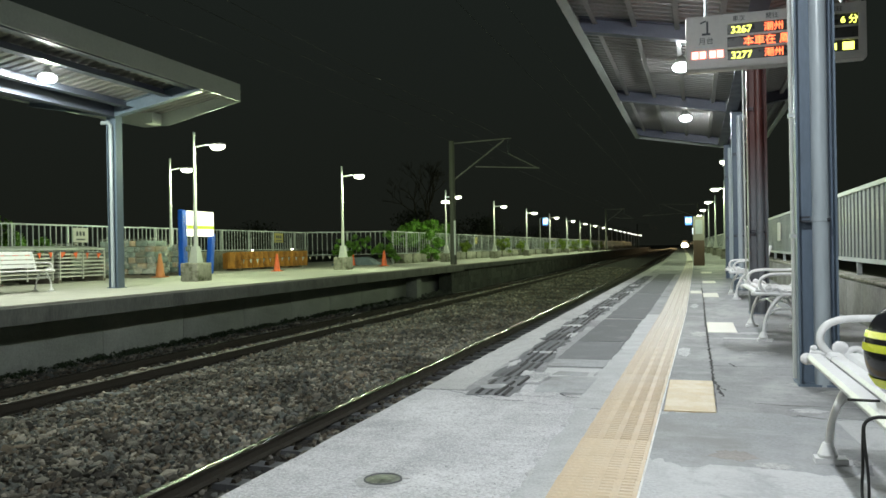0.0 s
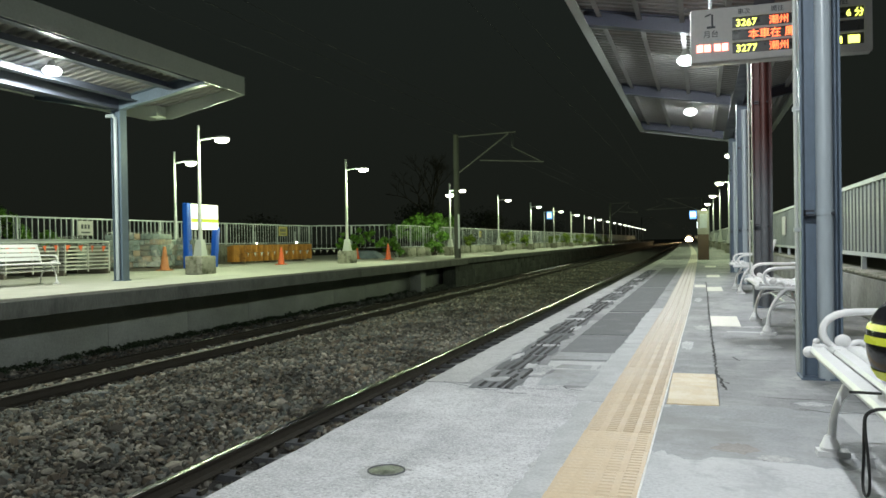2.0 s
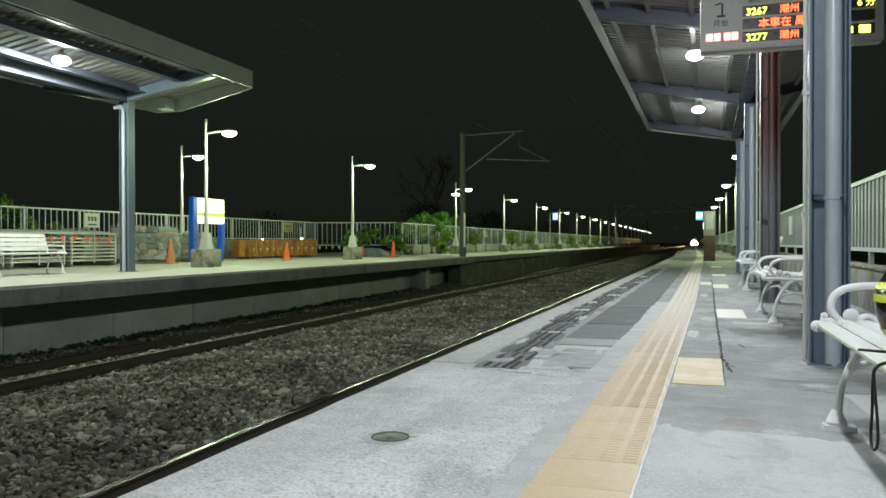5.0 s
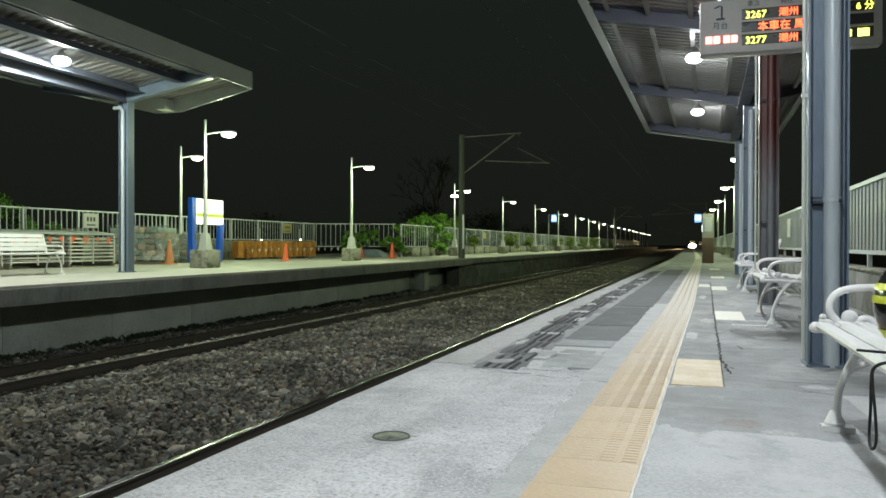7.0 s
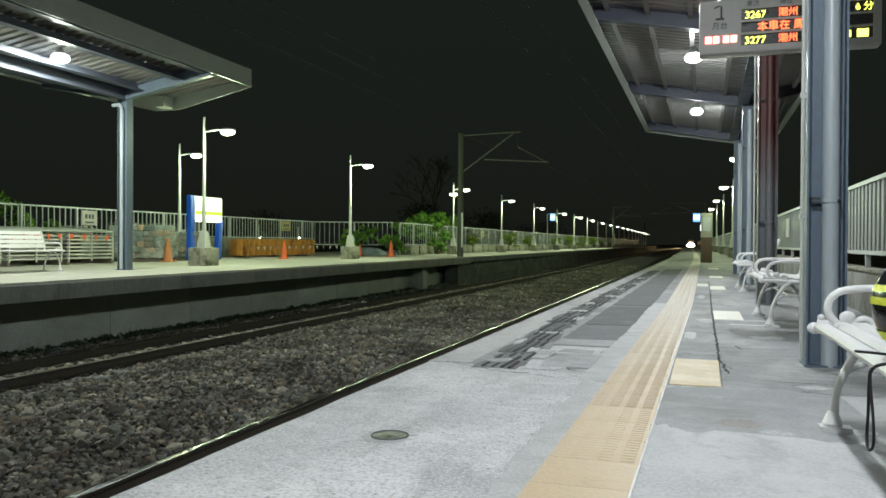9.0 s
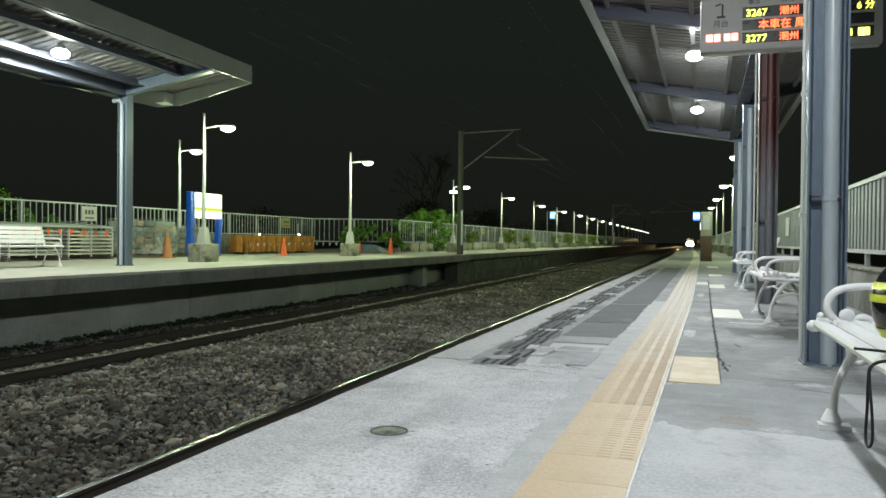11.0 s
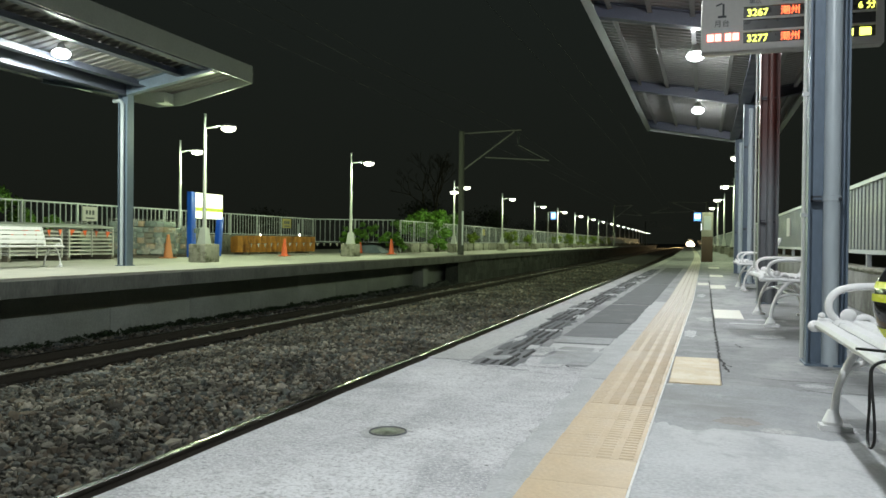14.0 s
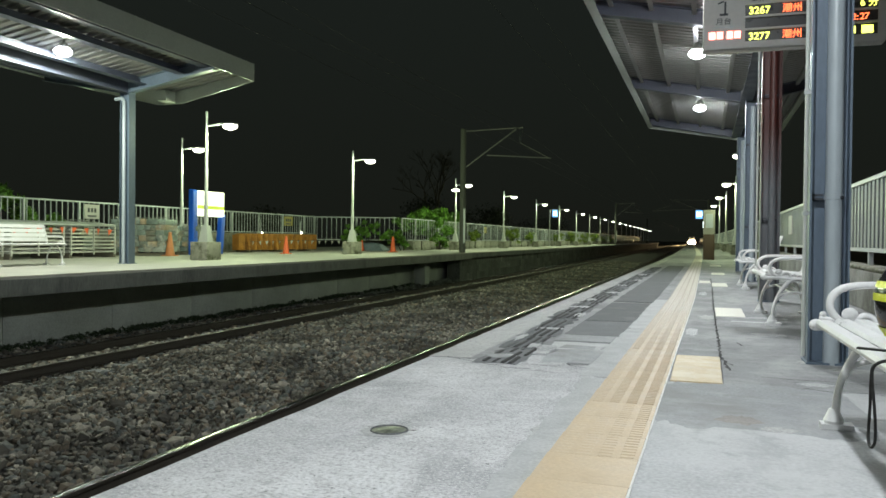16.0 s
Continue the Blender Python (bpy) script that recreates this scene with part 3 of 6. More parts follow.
def slab(name, x0, x1, y0, y1, material, parent, top=0.0, thick=0.05, ragged=0.0, seed=0, label=""):
    """A poured slab with slightly uneven outline and chamfered rim."""
    rng = random.Random(seed)
    pts = []
    for (ax, ay), (bx, by) in zip([(x0, y0), (x1, y0), (x1, y1), (x0, y1)], [(x1, y0), (x1, y1), (x0, y1), (x0, y0)]):
        n = max(1, int(math.hypot(bx - ax, by - ay) / 0.12)) if ragged else 1
        n = min(n, 60)
        for i in range(n):
            t = i / n
            pts.append((ax + (bx - ax) * t + rng.uniform(-ragged, ragged), ay + (by - ay) * t + rng.uniform(-ragged, ragged)))
    k = len(pts)
    cx, cy = (x0 + x1) / 2, (y0 + y1) / 2
    c = 0.004
    inner = [(x - math.copysign(c, x - cx), y - math.copysign(c, y - cy)) for x, y in pts]
    m = Mesh()
    vs = [(x, y, top - thick) for x, y in pts] + [(x, y, top - c) for x, y in pts] + [(x, y, top) for x, y in inner]
    fs = [(i, (i + 1) % k, k + (i + 1) % k, k + i) for i in range(k)] + [(k + i, k + (i + 1) % k, 2 * k + (i + 1) % k, 2 * k + i) for i in range(k)] + [tuple(range(2 * k, 3 * k))]
    m.add(vs, fs)
    return part(name, m, material, parent, label)


def near_platform():
    p = thing("pavement", "grey patched concrete railway platform with worn slabs", "platform", kind="structure")
    m = Mesh()
    m.long(EDGE_X + 0.03, 2.6, -14, 240, -0.4, -0.03)
    m.long(-0.8, 2.6, -14, 240, -1.62, -0.4)
    part("platform_body", m, EDGE_CONCRETE, p)
    far = Mesh()
    far.long(EDGE_X, 2.6, 42, 240, -0.03, 0.0)
    part("far_surface", far, CONCRETE_MID, p)
    for i in range(8):
        slab("coping_slab", EDGE_X - 0.004, -1.27, 4.62 + 4.6 * i, 9.2 + 4.6 * i, CONCRETE_COPING, p, top=0.003, thick=0.1, ragged=0.006, seed=200 + i)
    # pale cement repairs spread thin over the old surface
    for i, (x, y, w, d) in enumerate(((0.36, 3.3, 0.085, 0.05), (0.22, 3.42, 0.1, 0.09), (0.62, 3.42, 0.1, 0.07), (-1.05, 2.78, 0.105, 0.105), (-0.5, 4.5, 0.07, 0.6), (-0.47, 5.6, 0.05, 0.9), (0.9, 4.95, 0.16, 0.1), (0.62, 4.4, 0.1, 0.06), (-0.02, 6.6, 0.06, 0.3), (0.1, 7.9, 0.09, 0.25), (0.55, 6.6, 0.15, 0.12), (-0.49, 8.4, 0.03, 0.7), (0.9, 10.6, 0.2, 0.1), (0.05, 11.5, 0.06, 0.4), (-0.47, 2.5, 0.03, 0.2), (-0.5, 2.95, 0.05, 0.18), (-0.46, 3.4, 0.035, 0.25), (-0.5, 3.9, 0.06, 0.22), (-0.46, 6.8, 0.03, 0.4), (-0.7, 4.35, 0.12, 0.08), (-0.95, 4.4, 0.1, 0.06), (0.75, 5.2, 0.14, 0.07), (0.6, 8.0, 0.2, 0.1))):
        rng = random.Random(300 + i)
        n = 26
        pts = [(x + w * math.cos(2 * math.pi * k / n) * rng.uniform(0.6, 1.15), y + d * math.sin(2 * math.pi * k / n) * rng.uniform(0.6, 1.15)) for k in range(n)]
        m = Mesh()
        m.add([(a, b, 0.0) for a, b in pts] + [(x + (a - x) * 0.94, y + (b - y) * 0.94, 0.002 + 0.00006 * i) for a, b in pts], [(k, (k + 1) % n, n + (k + 1) % n, n + k) for k in range(n)] + [tuple(range(n, 2 * n))])
        m.flat = True
        part("cement_repair", m, STAIN if i == 1 else CONCRETE if i % 3 else CONCRETE_COPING, p)
    k = 0
    for x0, x1, rows in ((EDGE_X, -0.27, [-14, 4.6, 9.4, 14.2, 19.0, 23.8, 28.6, 35, 42]), (-0.21, 1.74, [-14, 4.25]), (-0.21, 0.172, [4.25, 9.9, 16, 23, 30, 36, 42]), (0.174, 1.74, [4.25, 5.89, 7.9, 10.3, 13.2, 15.4, 18, 20.5, 26, 31, 36, 42])):
        for y0, y1 in zip(rows, rows[1:]):
            k += 1
            ma = CONCRETE_MID if y1 > 5 else (CONCRETE if x0 == EDGE_X else CONCRETE_FINE)
            slab("slab", x0, x1, y0 + 0.0015, y1 - 0.0015, ma, p, top=0.0, ragged=0.006 if x0 == EDGE_X else 0.002, seed=k)
    # cracks: thin dark irregular strips let into the surface
    for pts, w in (([(0.215, 4.7), (0.2, 4.96), (0.176, 5.3), (0.172, 5.5), (0.178, 6.2), (0.168, 7.0), (0.172, 8.0), (0.165, 8.7), (0.168, 11), (0.178, 13), (0.17, 16)], 0.012), ([(0.37, 4.54), (0.5, 4.515), (0.66, 4.52), (0.84, 4.5), (1.1, 4.53)], 0.007), ([(0.19, 5.0), (0.23, 4.94), (0.26, 4.85)], 0.008), ([(-0.93, 4.86), (-0.84, 4.76), (-0.72, 4.72), (-0.66, 4.55), (-0.58, 4.5), (-0.55, 4.52)], 0.006), ([(-0.9, 5.6), (-0.75, 5.62), (-0.56, 5.66)], 0.006), ([(-0.55, 4.9), (-0.52, 5.3), (-0.56, 5.7), (-0.53, 6.4), (-0.55, 7.4), (-0.52, 9.0)], 0.005), ([(-0.95, 7.1), (-0.75, 7.14), (-0.52, 7.12)], 0.006), ([(-1.0, 4.4), (-0.92, 4.34), (-0.8, 4.36)], 0.005), ([(0.3, 6.0), (0.33, 5.85), (0.36, 5.8)], 0.009), ([(0.55, 4.28), (0.68, 4.2), (0.8, 4.23), (0.98, 4.16)], 0.007), ([(-1.5, 4.66), (-1.36, 4.58), (-1.22, 4.5), (-1.1, 4.42), (-0.95, 4.45)], 0.006)):
        rng = random.Random(len(pts))
        line = []
        for a, b in zip(pts, pts[1:]):
            n = max(2, int(math.hypot(b[0] - a[0], b[1] - a[1]) / 0.04))
            line += [(a[0] + (b[0] - a[0]) * i / n + rng.uniform(-0.008, 0.008), a[1] + (b[1] - a[1]) * i / n + rng.uniform(-0.008, 0.008)) for i in range(n)]
        m = Mesh()
        vs, fs = [], []
        for i, (x, y) in enumerate(line):
            a, b = line[max(0, i - 1)], line[min(len(line) - 1, i + 1)]
            d = Vector((b[0] - a[0], b[1] - a[1]))
            d = d.normalized() if d.length > 1e-6 else Vector((0, 1))
            h = w * rng.uniform(0.25, 0.9)
            vs += [(x - d.y * h, y + d.x * h, 0.0025), (x + d.y * h, y - d.x * h, 0.0025)]
        fs = [(2 * i, 2 * i + 1, 2 * i + 3, 2 * i + 2) for i in range(len(line) - 1)]
        m.add(vs, fs)
        part("crack", m, GROOVE, p)
    # darker damp screed with a wavy edge beside the branch tile
    rng = random.Random(77)
    n = 60
    edge = []
    for i in range(n):
        a = 2 * math.pi * i / n
        c, q = math.cos(a), math.sin(a)
        edge.append((0.3 + 0.43 * math.copysign(abs(c) ** 0.4, c) + rng.uniform(-0.012, 0.012), 3.75 + 0.56 * math.copysign(abs(q) ** 0.5, q) * (1 + 0.1 * math.sin(2.3 * a + 0.6) + 0.05 * math.sin(9 * a) + 0.03 * math.sin(17 * a + 1)) + rng.uniform(-0.015, 0.015)))
    m = Mesh()
    m.add([(a, b, 0.0) for a, b in edge] + [(0.3 + (a - 0.3) * 0.97, 3.75 + (b - 3.75) * 0.97, 0.0015) for a, b in edge], [(i, (i + 1) % n, n + (i + 1) % n, n + i) for i in range(n)] + [tuple(range(n, 2 * n))])
    part("screed_patch", m, CONCRETE_RIGHT, p, "darker damp screed patch")
    # mortar patches between the grooves and the tactile strip
    for i, (x0, x1, y0, y1, ma) in enumerate([(-0.93, -0.7, 4.5, 4.86, CONCRETE), (-0.84, -0.55, 4.62, 5.2, CONCRETE_RIGHT), (-0.97, -0.87, 4.95, 5.35, CONCRETE), (-0.93, -0.56, 5.2, 5.58, CONCRETE_LIGHT), (-0.85, -0.6, 5.26, 5.42, CONCRETE_RIGHT), (-0.95, -0.54, 5.64, 6.0, CONCRETE_RIGHT), (-0.95, -0.53, 6.02, 7.1, CONCRETE_DARK), (-0.95, -0.52, 7.15, 9.3, CONCRETE_DARK), (-0.95, -0.5, 9.45, 14.1, CONCRETE_DARK), (-0.95, -0.5, 14.3, 19, CONCRETE_DARK), (-0.95, -0.5, 19.2, 23.6, CONCRETE_DARK), (0.3, 0.72, 7.5, 7.6, CONCRETE_LIGHT)]):
        slab("mortar_patch", x0, x1, y0, y1, ma, p, top=0.004 + 0.0012 * (i % 3), thick=0.01, ragged=0.02 if y1 < 5.7 else 0.008, seed=40 + i)
    for i, (x0, x1, y0, y1) in enumerate(((-0.53, -0.4, 2.1, 4.2), (-0.56, -0.38, 4.22, 6.6), (-0.52, -0.36, 6.62, 10.0))):
        slab("cement_band", x0, x1, y0, y1, CONCRETE_LIGHT, p, top=0.0034, thick=0.01, ragged=0.014, seed=150 + i)
    # worn grooved strip, drifting towards the edge, its ribs broken and smeared with cement
    rng = random.Random(11)

    def strip_x(y):
        return -1.065 - 0.032 * max(0.0, min(y - 4.5, 3.4))
    for i in range(26):
        y = 4.46 + i * 0.68
        c = strip_x(y + 0.3)
        slab("grooved_slab", c - 0.125 + rng.uniform(-0.03, 0.02), c + 0.12 + rng.uniform(-0.02, 0.03), y, y + 0.66, CONCRETE_DARK, p, top=0.0035, thick=0.01, ragged=0.03, seed=80 + i)
        for k in range(4):
            a = y + rng.uniform(0.0, 0.05)
            while a < y + 0.6:
                x = c - 0.087 + 0.058 * k + rng.uniform(-0.009, 0.009)
                b = min(a + rng.uniform(0.25, 0.7), y + 0.67)
                hw = rng.uniform(0.01, 0.016)
                m = Mesh()
                sk = rng.uniform(-0.008, 0.008)
                top = rng.uniform(0.007, 0.013)
                m.add([(x - hw, a, 0.003), (x + hw, a, 0.003), (x + hw + sk, b, 0.003), (x - hw + sk, b, 0.003), (x - hw * 0.6, a + 0.01, top), (x + hw * 0.6, a + 0.01, top), (x + hw * 0.6 + sk, b - 0.01, top), (x - hw * 0.6 + sk, b - 0.01, top)], [(0, 1, 5, 4), (1, 2, 6, 5), (2, 3, 7, 6), (3, 0, 4, 7), (4, 5, 6, 7)])
                part("groove_rib", m, rng.choice((GROOVE, GROOVE, GROOVE, CONCRETE_DARK)), p)
                a = b + rng.uniform(0.02, 0.14)
    for i, (dx, y, w, d) in enumerate(((-0.02, 4.78, 0.07, 0.05), (0.07, 5.3, 0.06, 0.1), (0.02, 6.35, 0.13, 0.05), (-0.1, 5.7, 0.035, 0.2), (0.1, 7.6, 0.05, 0.25), (0.0, 8.5, 0.12, 0.09), (-0.06, 9.6, 0.07, 0.2), (0.05, 11.0, 0.11, 0.15), (-0.02, 12.8, 0.1, 0.2), (0.08, 14.6, 0.08, 0.3), (0.0, 17.0, 0.1, 0.3))):
        prng = random.Random(500 + i)
        n = 22
        x = strip_x(y) + dx
        pts = [(x + w * math.cos(2 * math.pi * k / n) * prng.uniform(0.5, 1.2), y + d * math.sin(2 * math.pi * k / n) * prng.uniform(0.5, 1.2)) for k in range(n)]
        m = Mesh()
        m.add([(a, b, 0.002) for a, b in pts] + [(x + (a - x) * 0.9, y + (b - y) * 0.9, 0.0105) for a, b in pts], [(k, (k + 1) % n, n + (k + 1) % n, n + k) for k in range(n)] + [tuple(range(n, 2 * n))])
        m.flat = True
        part("cement_smear", m, CONCRETE_LIGHT, p)
    m = Mesh()
    m.lathe([(0.075, 0.0), (0.072, 0.006), (0.03, 0.0075)], 28, (strip_x(4.7) - 0.05, 4.72, 0.006))
    part("round_patch", m, CONCRETE_RIGHT, p, "round grey mortar patch")
    # round drain cover
    d = thing("drain_cover", "round metal drain cover set into the platform", "drain cover", at=(-1.045, 2.78, 0.002))
    m = Mesh()
    m.lathe([(0.072, -0.02), (0.072, 0.004), (0.069, 0.005), (0.066, 0.001)], 32)
    part("rim", m, CONCRETE_DARK, d, "dark rim")
    m = Mesh()
    m.lathe([(0.066, -0.02), (0.066, 0.001), (0.02, 0.005)], 32)
    part("plate", m, mat("drain plate steel", (0.27, 0.29, 0.25), 0.42, metal=0.6, var=0.5, scale=14, dirt=(0.08, 0.085, 0.07), dirt_at=0.52, dirt_scale=9), d, "shiny steel plate")


def tactile_x(y):
    """The middle of the guide strip, which runs a little askew at the near end."""
    return -0.274 + 0.009 * (max(0.0, min(y, 10.5)) - 2.4)


def tactile():
    p = thing("tactile_strip", "yellow ribbed tactile guide tiles along the platform", "tactile paving", kind="structure")
    w = 0.15

    def ribbed(low, rise):
        """A tile with four rows of small cross ribs, more worn towards the track."""
        m, ribs = Mesh(), Mesh()
        m.box(-w, w - 0.001, -0.1494, 0.1494, -0.012, 0.004)
        for k in range(4):
            x = -0.109 + 0.073 * k
            up = low + rise * k
            for j in range(8):
                y = -0.13 + 0.037 * j
                ribs.add([(x - 0.025, y - 0.011, 0.004), (x + 0.025, y - 0.011, 0.004), (x + 0.025, y + 0.011, 0.004), (x - 0.025, y + 0.011, 0.004), (x - 0.021, y - 0.006, up), (x + 0.021, y - 0.006, up), (x + 0.021, y + 0.006, up), (x - 0.021, y + 0.006, up)], [(0, 1, 5, 4), (1, 2, 6, 5), (2, 3, 7, 6), (3, 0, 4, 7), (4, 5, 6, 7)])
        first = len(m.f)
        m.add(ribs.v, ribs.f)
        m.flat = True
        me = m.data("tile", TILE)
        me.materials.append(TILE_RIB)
        for f in me.polygons[first:]:
            f.material_index = 1
        return me

    new_me, mid, far_me = ribbed(0.0041, 0.0009), ribbed(0.006, 0.0012), ribbed(0.0085, 0.0006)
    plain = Mesh()
    plain.box(-w, w - 0.001, -0.1494, 0.1494, -0.012, 0.004)
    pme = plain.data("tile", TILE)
    for i in range(172):
        y = -9.47 + 0.3 * i
        part("tile", pme if y < 2.7 else new_me if y < 3.6 else mid if y < 5.5 else far_me, TILE, p, at=(tactile_x(y), y, 0), label="pale ribbed tile" if y > 9 else "")
    far = Mesh()
    far.long(-0.351, -0.051, 42.15, 235, -0.01, 0.004)
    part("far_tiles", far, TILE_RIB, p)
    # thin pale mortar line along the strip
    wl = Mesh()
    ys = [-10.0, 0.0, 2.4, 5.0, 8.0, 10.5, 25, 32, 42]
    vs = [(tactile_x(y) + w + o, y, z) for y in ys for o, z in ((0.0, -0.01), (0.007, -0.01), (0.007, 0.0045), (0.0, 0.0045))]
    wl.add(vs, [(i * 4 + k, i * 4 + (k + 1) % 4, (i + 1) * 4 + (k + 1) % 4, (i + 1) * 4 + k) for i in range(len(ys) - 1) for k in range(4)])
    part("edge_line", wl, WHITE_LINE, p, "thin white joint line")
    for i, (x0, x1, y0, y1, ma) in enumerate([(-0.09, 0.17, 4.25, 5.21, TILE_BRANCH), (0.178, 0.45, 8.05, 9.05, TILE_PALE), (0.178, 0.42, 13.3, 14.4, TILE_PALE), (0.2, 0.48, 18.0, 19.0, TILE_PALE), (-0.03, 0.16, 14.3, 15.1, TILE_PALE), (0.2, 0.5, 24, 25.2, TILE_PALE)]):
        slab("branch_tile", x0, x1, y0, y1, ma, p, top=0.0055, thick=0.012, ragged=0.002, seed=i, label="pale tile with painted-in lamp glare" if ma is TILE_PALE else "plain yellow tile")


# ---- near canopy ----
COL_YS = [-4.95, 0.15, 5.24, 10.33, 15.42, 20.5]
NEAR_EAVE, NEAR_VALLEY = 3.66, 3.3


def canopy_column(y, red=False):
    c = thing("canopy_column", "blue-grey steel H-column with a grey drainpipe" + (" and red sign glow painted on its upper half" if red else ""), "column", at=(0.772 + 0.007 * (y - 5.24), y, 0), group="canopy columns")
    def h(z0, z1):
        m = Mesh()
        m.box(-0.111, -0.099, -0.09, 0.09, z0, z1)
        m.box(0.099, 0.111, -0.09, 0.09, z0, z1)
        m.box(-0.099, 0.099, -0.005, 0.005, z0, z1)
        return m
    part("column_shaft", h(0, NEAR_VALLEY), RED_GLOW_STEEL if red else BLUE_STEEL, c)
    m = Mesh()
    m.tube([(0.022, -0.065, 0.0), (0.022, -0.065, 1.2), (0.022, -0.065, 3.2)], 0.047, 24)
    pipe = part("drainpipe", m, RED_GLOW_STEEL if red else PIPE, c)
    for z in (1.0, 2.5):
        m = Mesh()
        m.lathe([(0.05, -0.016), (0.052, -0.014), (0.052, 0.014), (0.05, 0.016)], 20, (0.022, -0.065, z))
        clamp = part("clamp", m, RED_GLOW_STEEL if red else PIPE, pipe, "pipe clamp ring")
        m = Mesh()
        m.box(-0.094, -0.032, -0.06, -0.04, z + 0.006, z + 0.018)
        m.box(-0.094, -0.032, -0.06, -0.04, z - 0.018, z - 0.006)
        m.box(-0.094, -0.08, -0.06, -0.04, z - 0.018, z + 0.018)
        part("clamp_bracket", m, BLACK_STEEL, pipe, "dark clamp bracket")
        m = Mesh()
        m.ball((0.06, -0.1, z - 0.006), (0.014, 0.014, 0.012), 8, 6)
        part("clamp_bolt", m, BLACK_STEEL, pipe, "dark clamp bolt")
    m = Mesh()
    m.box(-0.12, 0.12, -0.11, 0.11, 0, 0.012)
    part("base_plate", m, BLUE_STEEL, c)
    return c


def near_canopy():
    for y in COL_YS:
        canopy_column(y, abs(y - 10.33) < 0.1)
    r = thing("canopy_roof", "steel canopy with corrugated deck and blue-grey beams over the platform", "canopy", kind="structure")
    lx, rx, vx = -1.36, 1.8, 0.745
    y0, y1 = -9.0, 20.9
    slope = (NEAR_EAVE - NEAR_VALLEY) / (vx - lx)
    zr = NEAR_VALLEY + slope * (rx - vx)
    # deck: ribs run across, from the valley up to the eaves
    for name, xa, za, xb, zb in (("deck_panel", lx, NEAR_EAVE + 0.2, vx, NEAR_VALLEY + 0.2), ("deck_panel", vx, NEAR_VALLEY + 0.2, rx, zr + 0.2)):
        m = Mesh()
        prof = []
        y = y0
        while y < y1:
            prof += [(y, 0), (y + 0.07, 0), (y + 0.085, 0.035), (y + 0.14, 0.035), (y + 0.155, 0)]
            y += 0.17
        n = len(prof)
        vs = [(xa, p[0], za + p[1]) for p in prof] + [(xb, p[0], zb + p[1]) for p in prof]
        vs += [(xa, p[0], za + p[1] + 0.006) for p in prof] + [(xb, p[0], zb + p[1] + 0.006) for p in prof]
        fs = [(i, i + 1, n + i + 1, n + i) for i in range(n - 1)] + [(2 * n + i, 3 * n + i, 3 * n + i + 1, 2 * n + i + 1) for i in range(n - 1)]
        m.add(vs, fs)
        part(name, m, DECK, r)
    # cross beams at the columns
    for y in COL_YS:
        for xa, za, xb, zb in ((lx + 0.04, NEAR_EAVE, vx - 0.1, NEAR_VALLEY), (rx - 0.04, zr, vx + 0.1, NEAR_VALLEY)):
            m = Mesh()
            for wv, a, b in ((0.075, -0.008, 0.004), (0.075, 0.176, 0.188), (0.006, 0.0, 0.18)):
                m.add([(xa, y - wv, za + a), (xa, y + wv, za + a), (xa, y + wv, za + b), (xa, y - wv, za + b), (xb, y - wv, zb + a), (xb, y + wv, zb + a), (xb, y + wv, zb + b), (xb, y - wv, zb + b)], [(0, 1, 2, 3), (4, 7, 6, 5), (0, 4, 5, 1), (2, 6, 7, 3), (0, 3, 7, 4), (1, 5, 6, 2)])
            part("cross_beam", m, SHADED_STEEL, r)
    # purlins along the platform
    for x in (-1.12, -0.62, -0.1, 0.42, 1.15, 1.6):
        z = NEAR_VALLEY + slope * abs(vx - x)
        m = Mesh()
        m.prism([(x - 0.03, z + 0.12), (x + 0.03, z + 0.12), (x + 0.03, z + 0.128), (x - 0.022, z + 0.128), (x - 0.022, z + 0.19), (x - 0.03, z + 0.19)], "y", y0, y1 - 0.1)
        part("purlin", m, DECK, r)
    m = Mesh()
    m.box(vx - 0.1, vx + 0.1, y0, y1 - 0.15, NEAR_VALLEY + 0.0, NEAR_VALLEY + 0.012)
    m.box(vx - 0.006, vx + 0.006, y0, y1 - 0.15, NEAR_VALLEY + 0.012, NEAR_VALLEY + 0.19)
    part("valley_beam", m, SHADED_STEEL, r)
    for name, x, z in (("eave_fascia", lx, NEAR_EAVE), ("eave_fascia", rx, zr)):
        s = -1 if x < 0 else 1
        m = Mesh()
        m.prism([(x, z - 0.03), (x + s * 0.012, z - 0.03), (x + s * 0.012, z + 0.28), (x, z + 0.28)], "y", y0, y1)
        m.prism([(x, z - 0.03), (x - s * 0.1, z - 0.03), (x - s * 0.1, z - 0.022), (x, z - 0.022)], "y", y0, y1)
        part(name, m, FASCIA, r)
    m = Mesh()
    for xa, za, xb, zb in ((lx, NEAR_EAVE, vx, NEAR_VALLEY), (vx, NEAR_VALLEY, rx, zr)):
        m.add([(xa, y1, za - 0.03), (xb, y1, zb - 0.03), (xb, y1, zb + 0.28), (xa, y1, za + 0.28), (xa, y1 + 0.012, za - 0.03), (xb, y1 + 0.012, zb - 0.03), (xb, y1 + 0.012, zb + 0.28), (xa, y1 + 0.012, za + 0.28)], [(0, 1, 2, 3), (4, 7, 6, 5), (0, 4, 5, 1), (2, 6, 7, 3), (0, 3, 7, 4), (1, 5, 6, 2)])
    part("end_fascia", m, FASCIA, r)


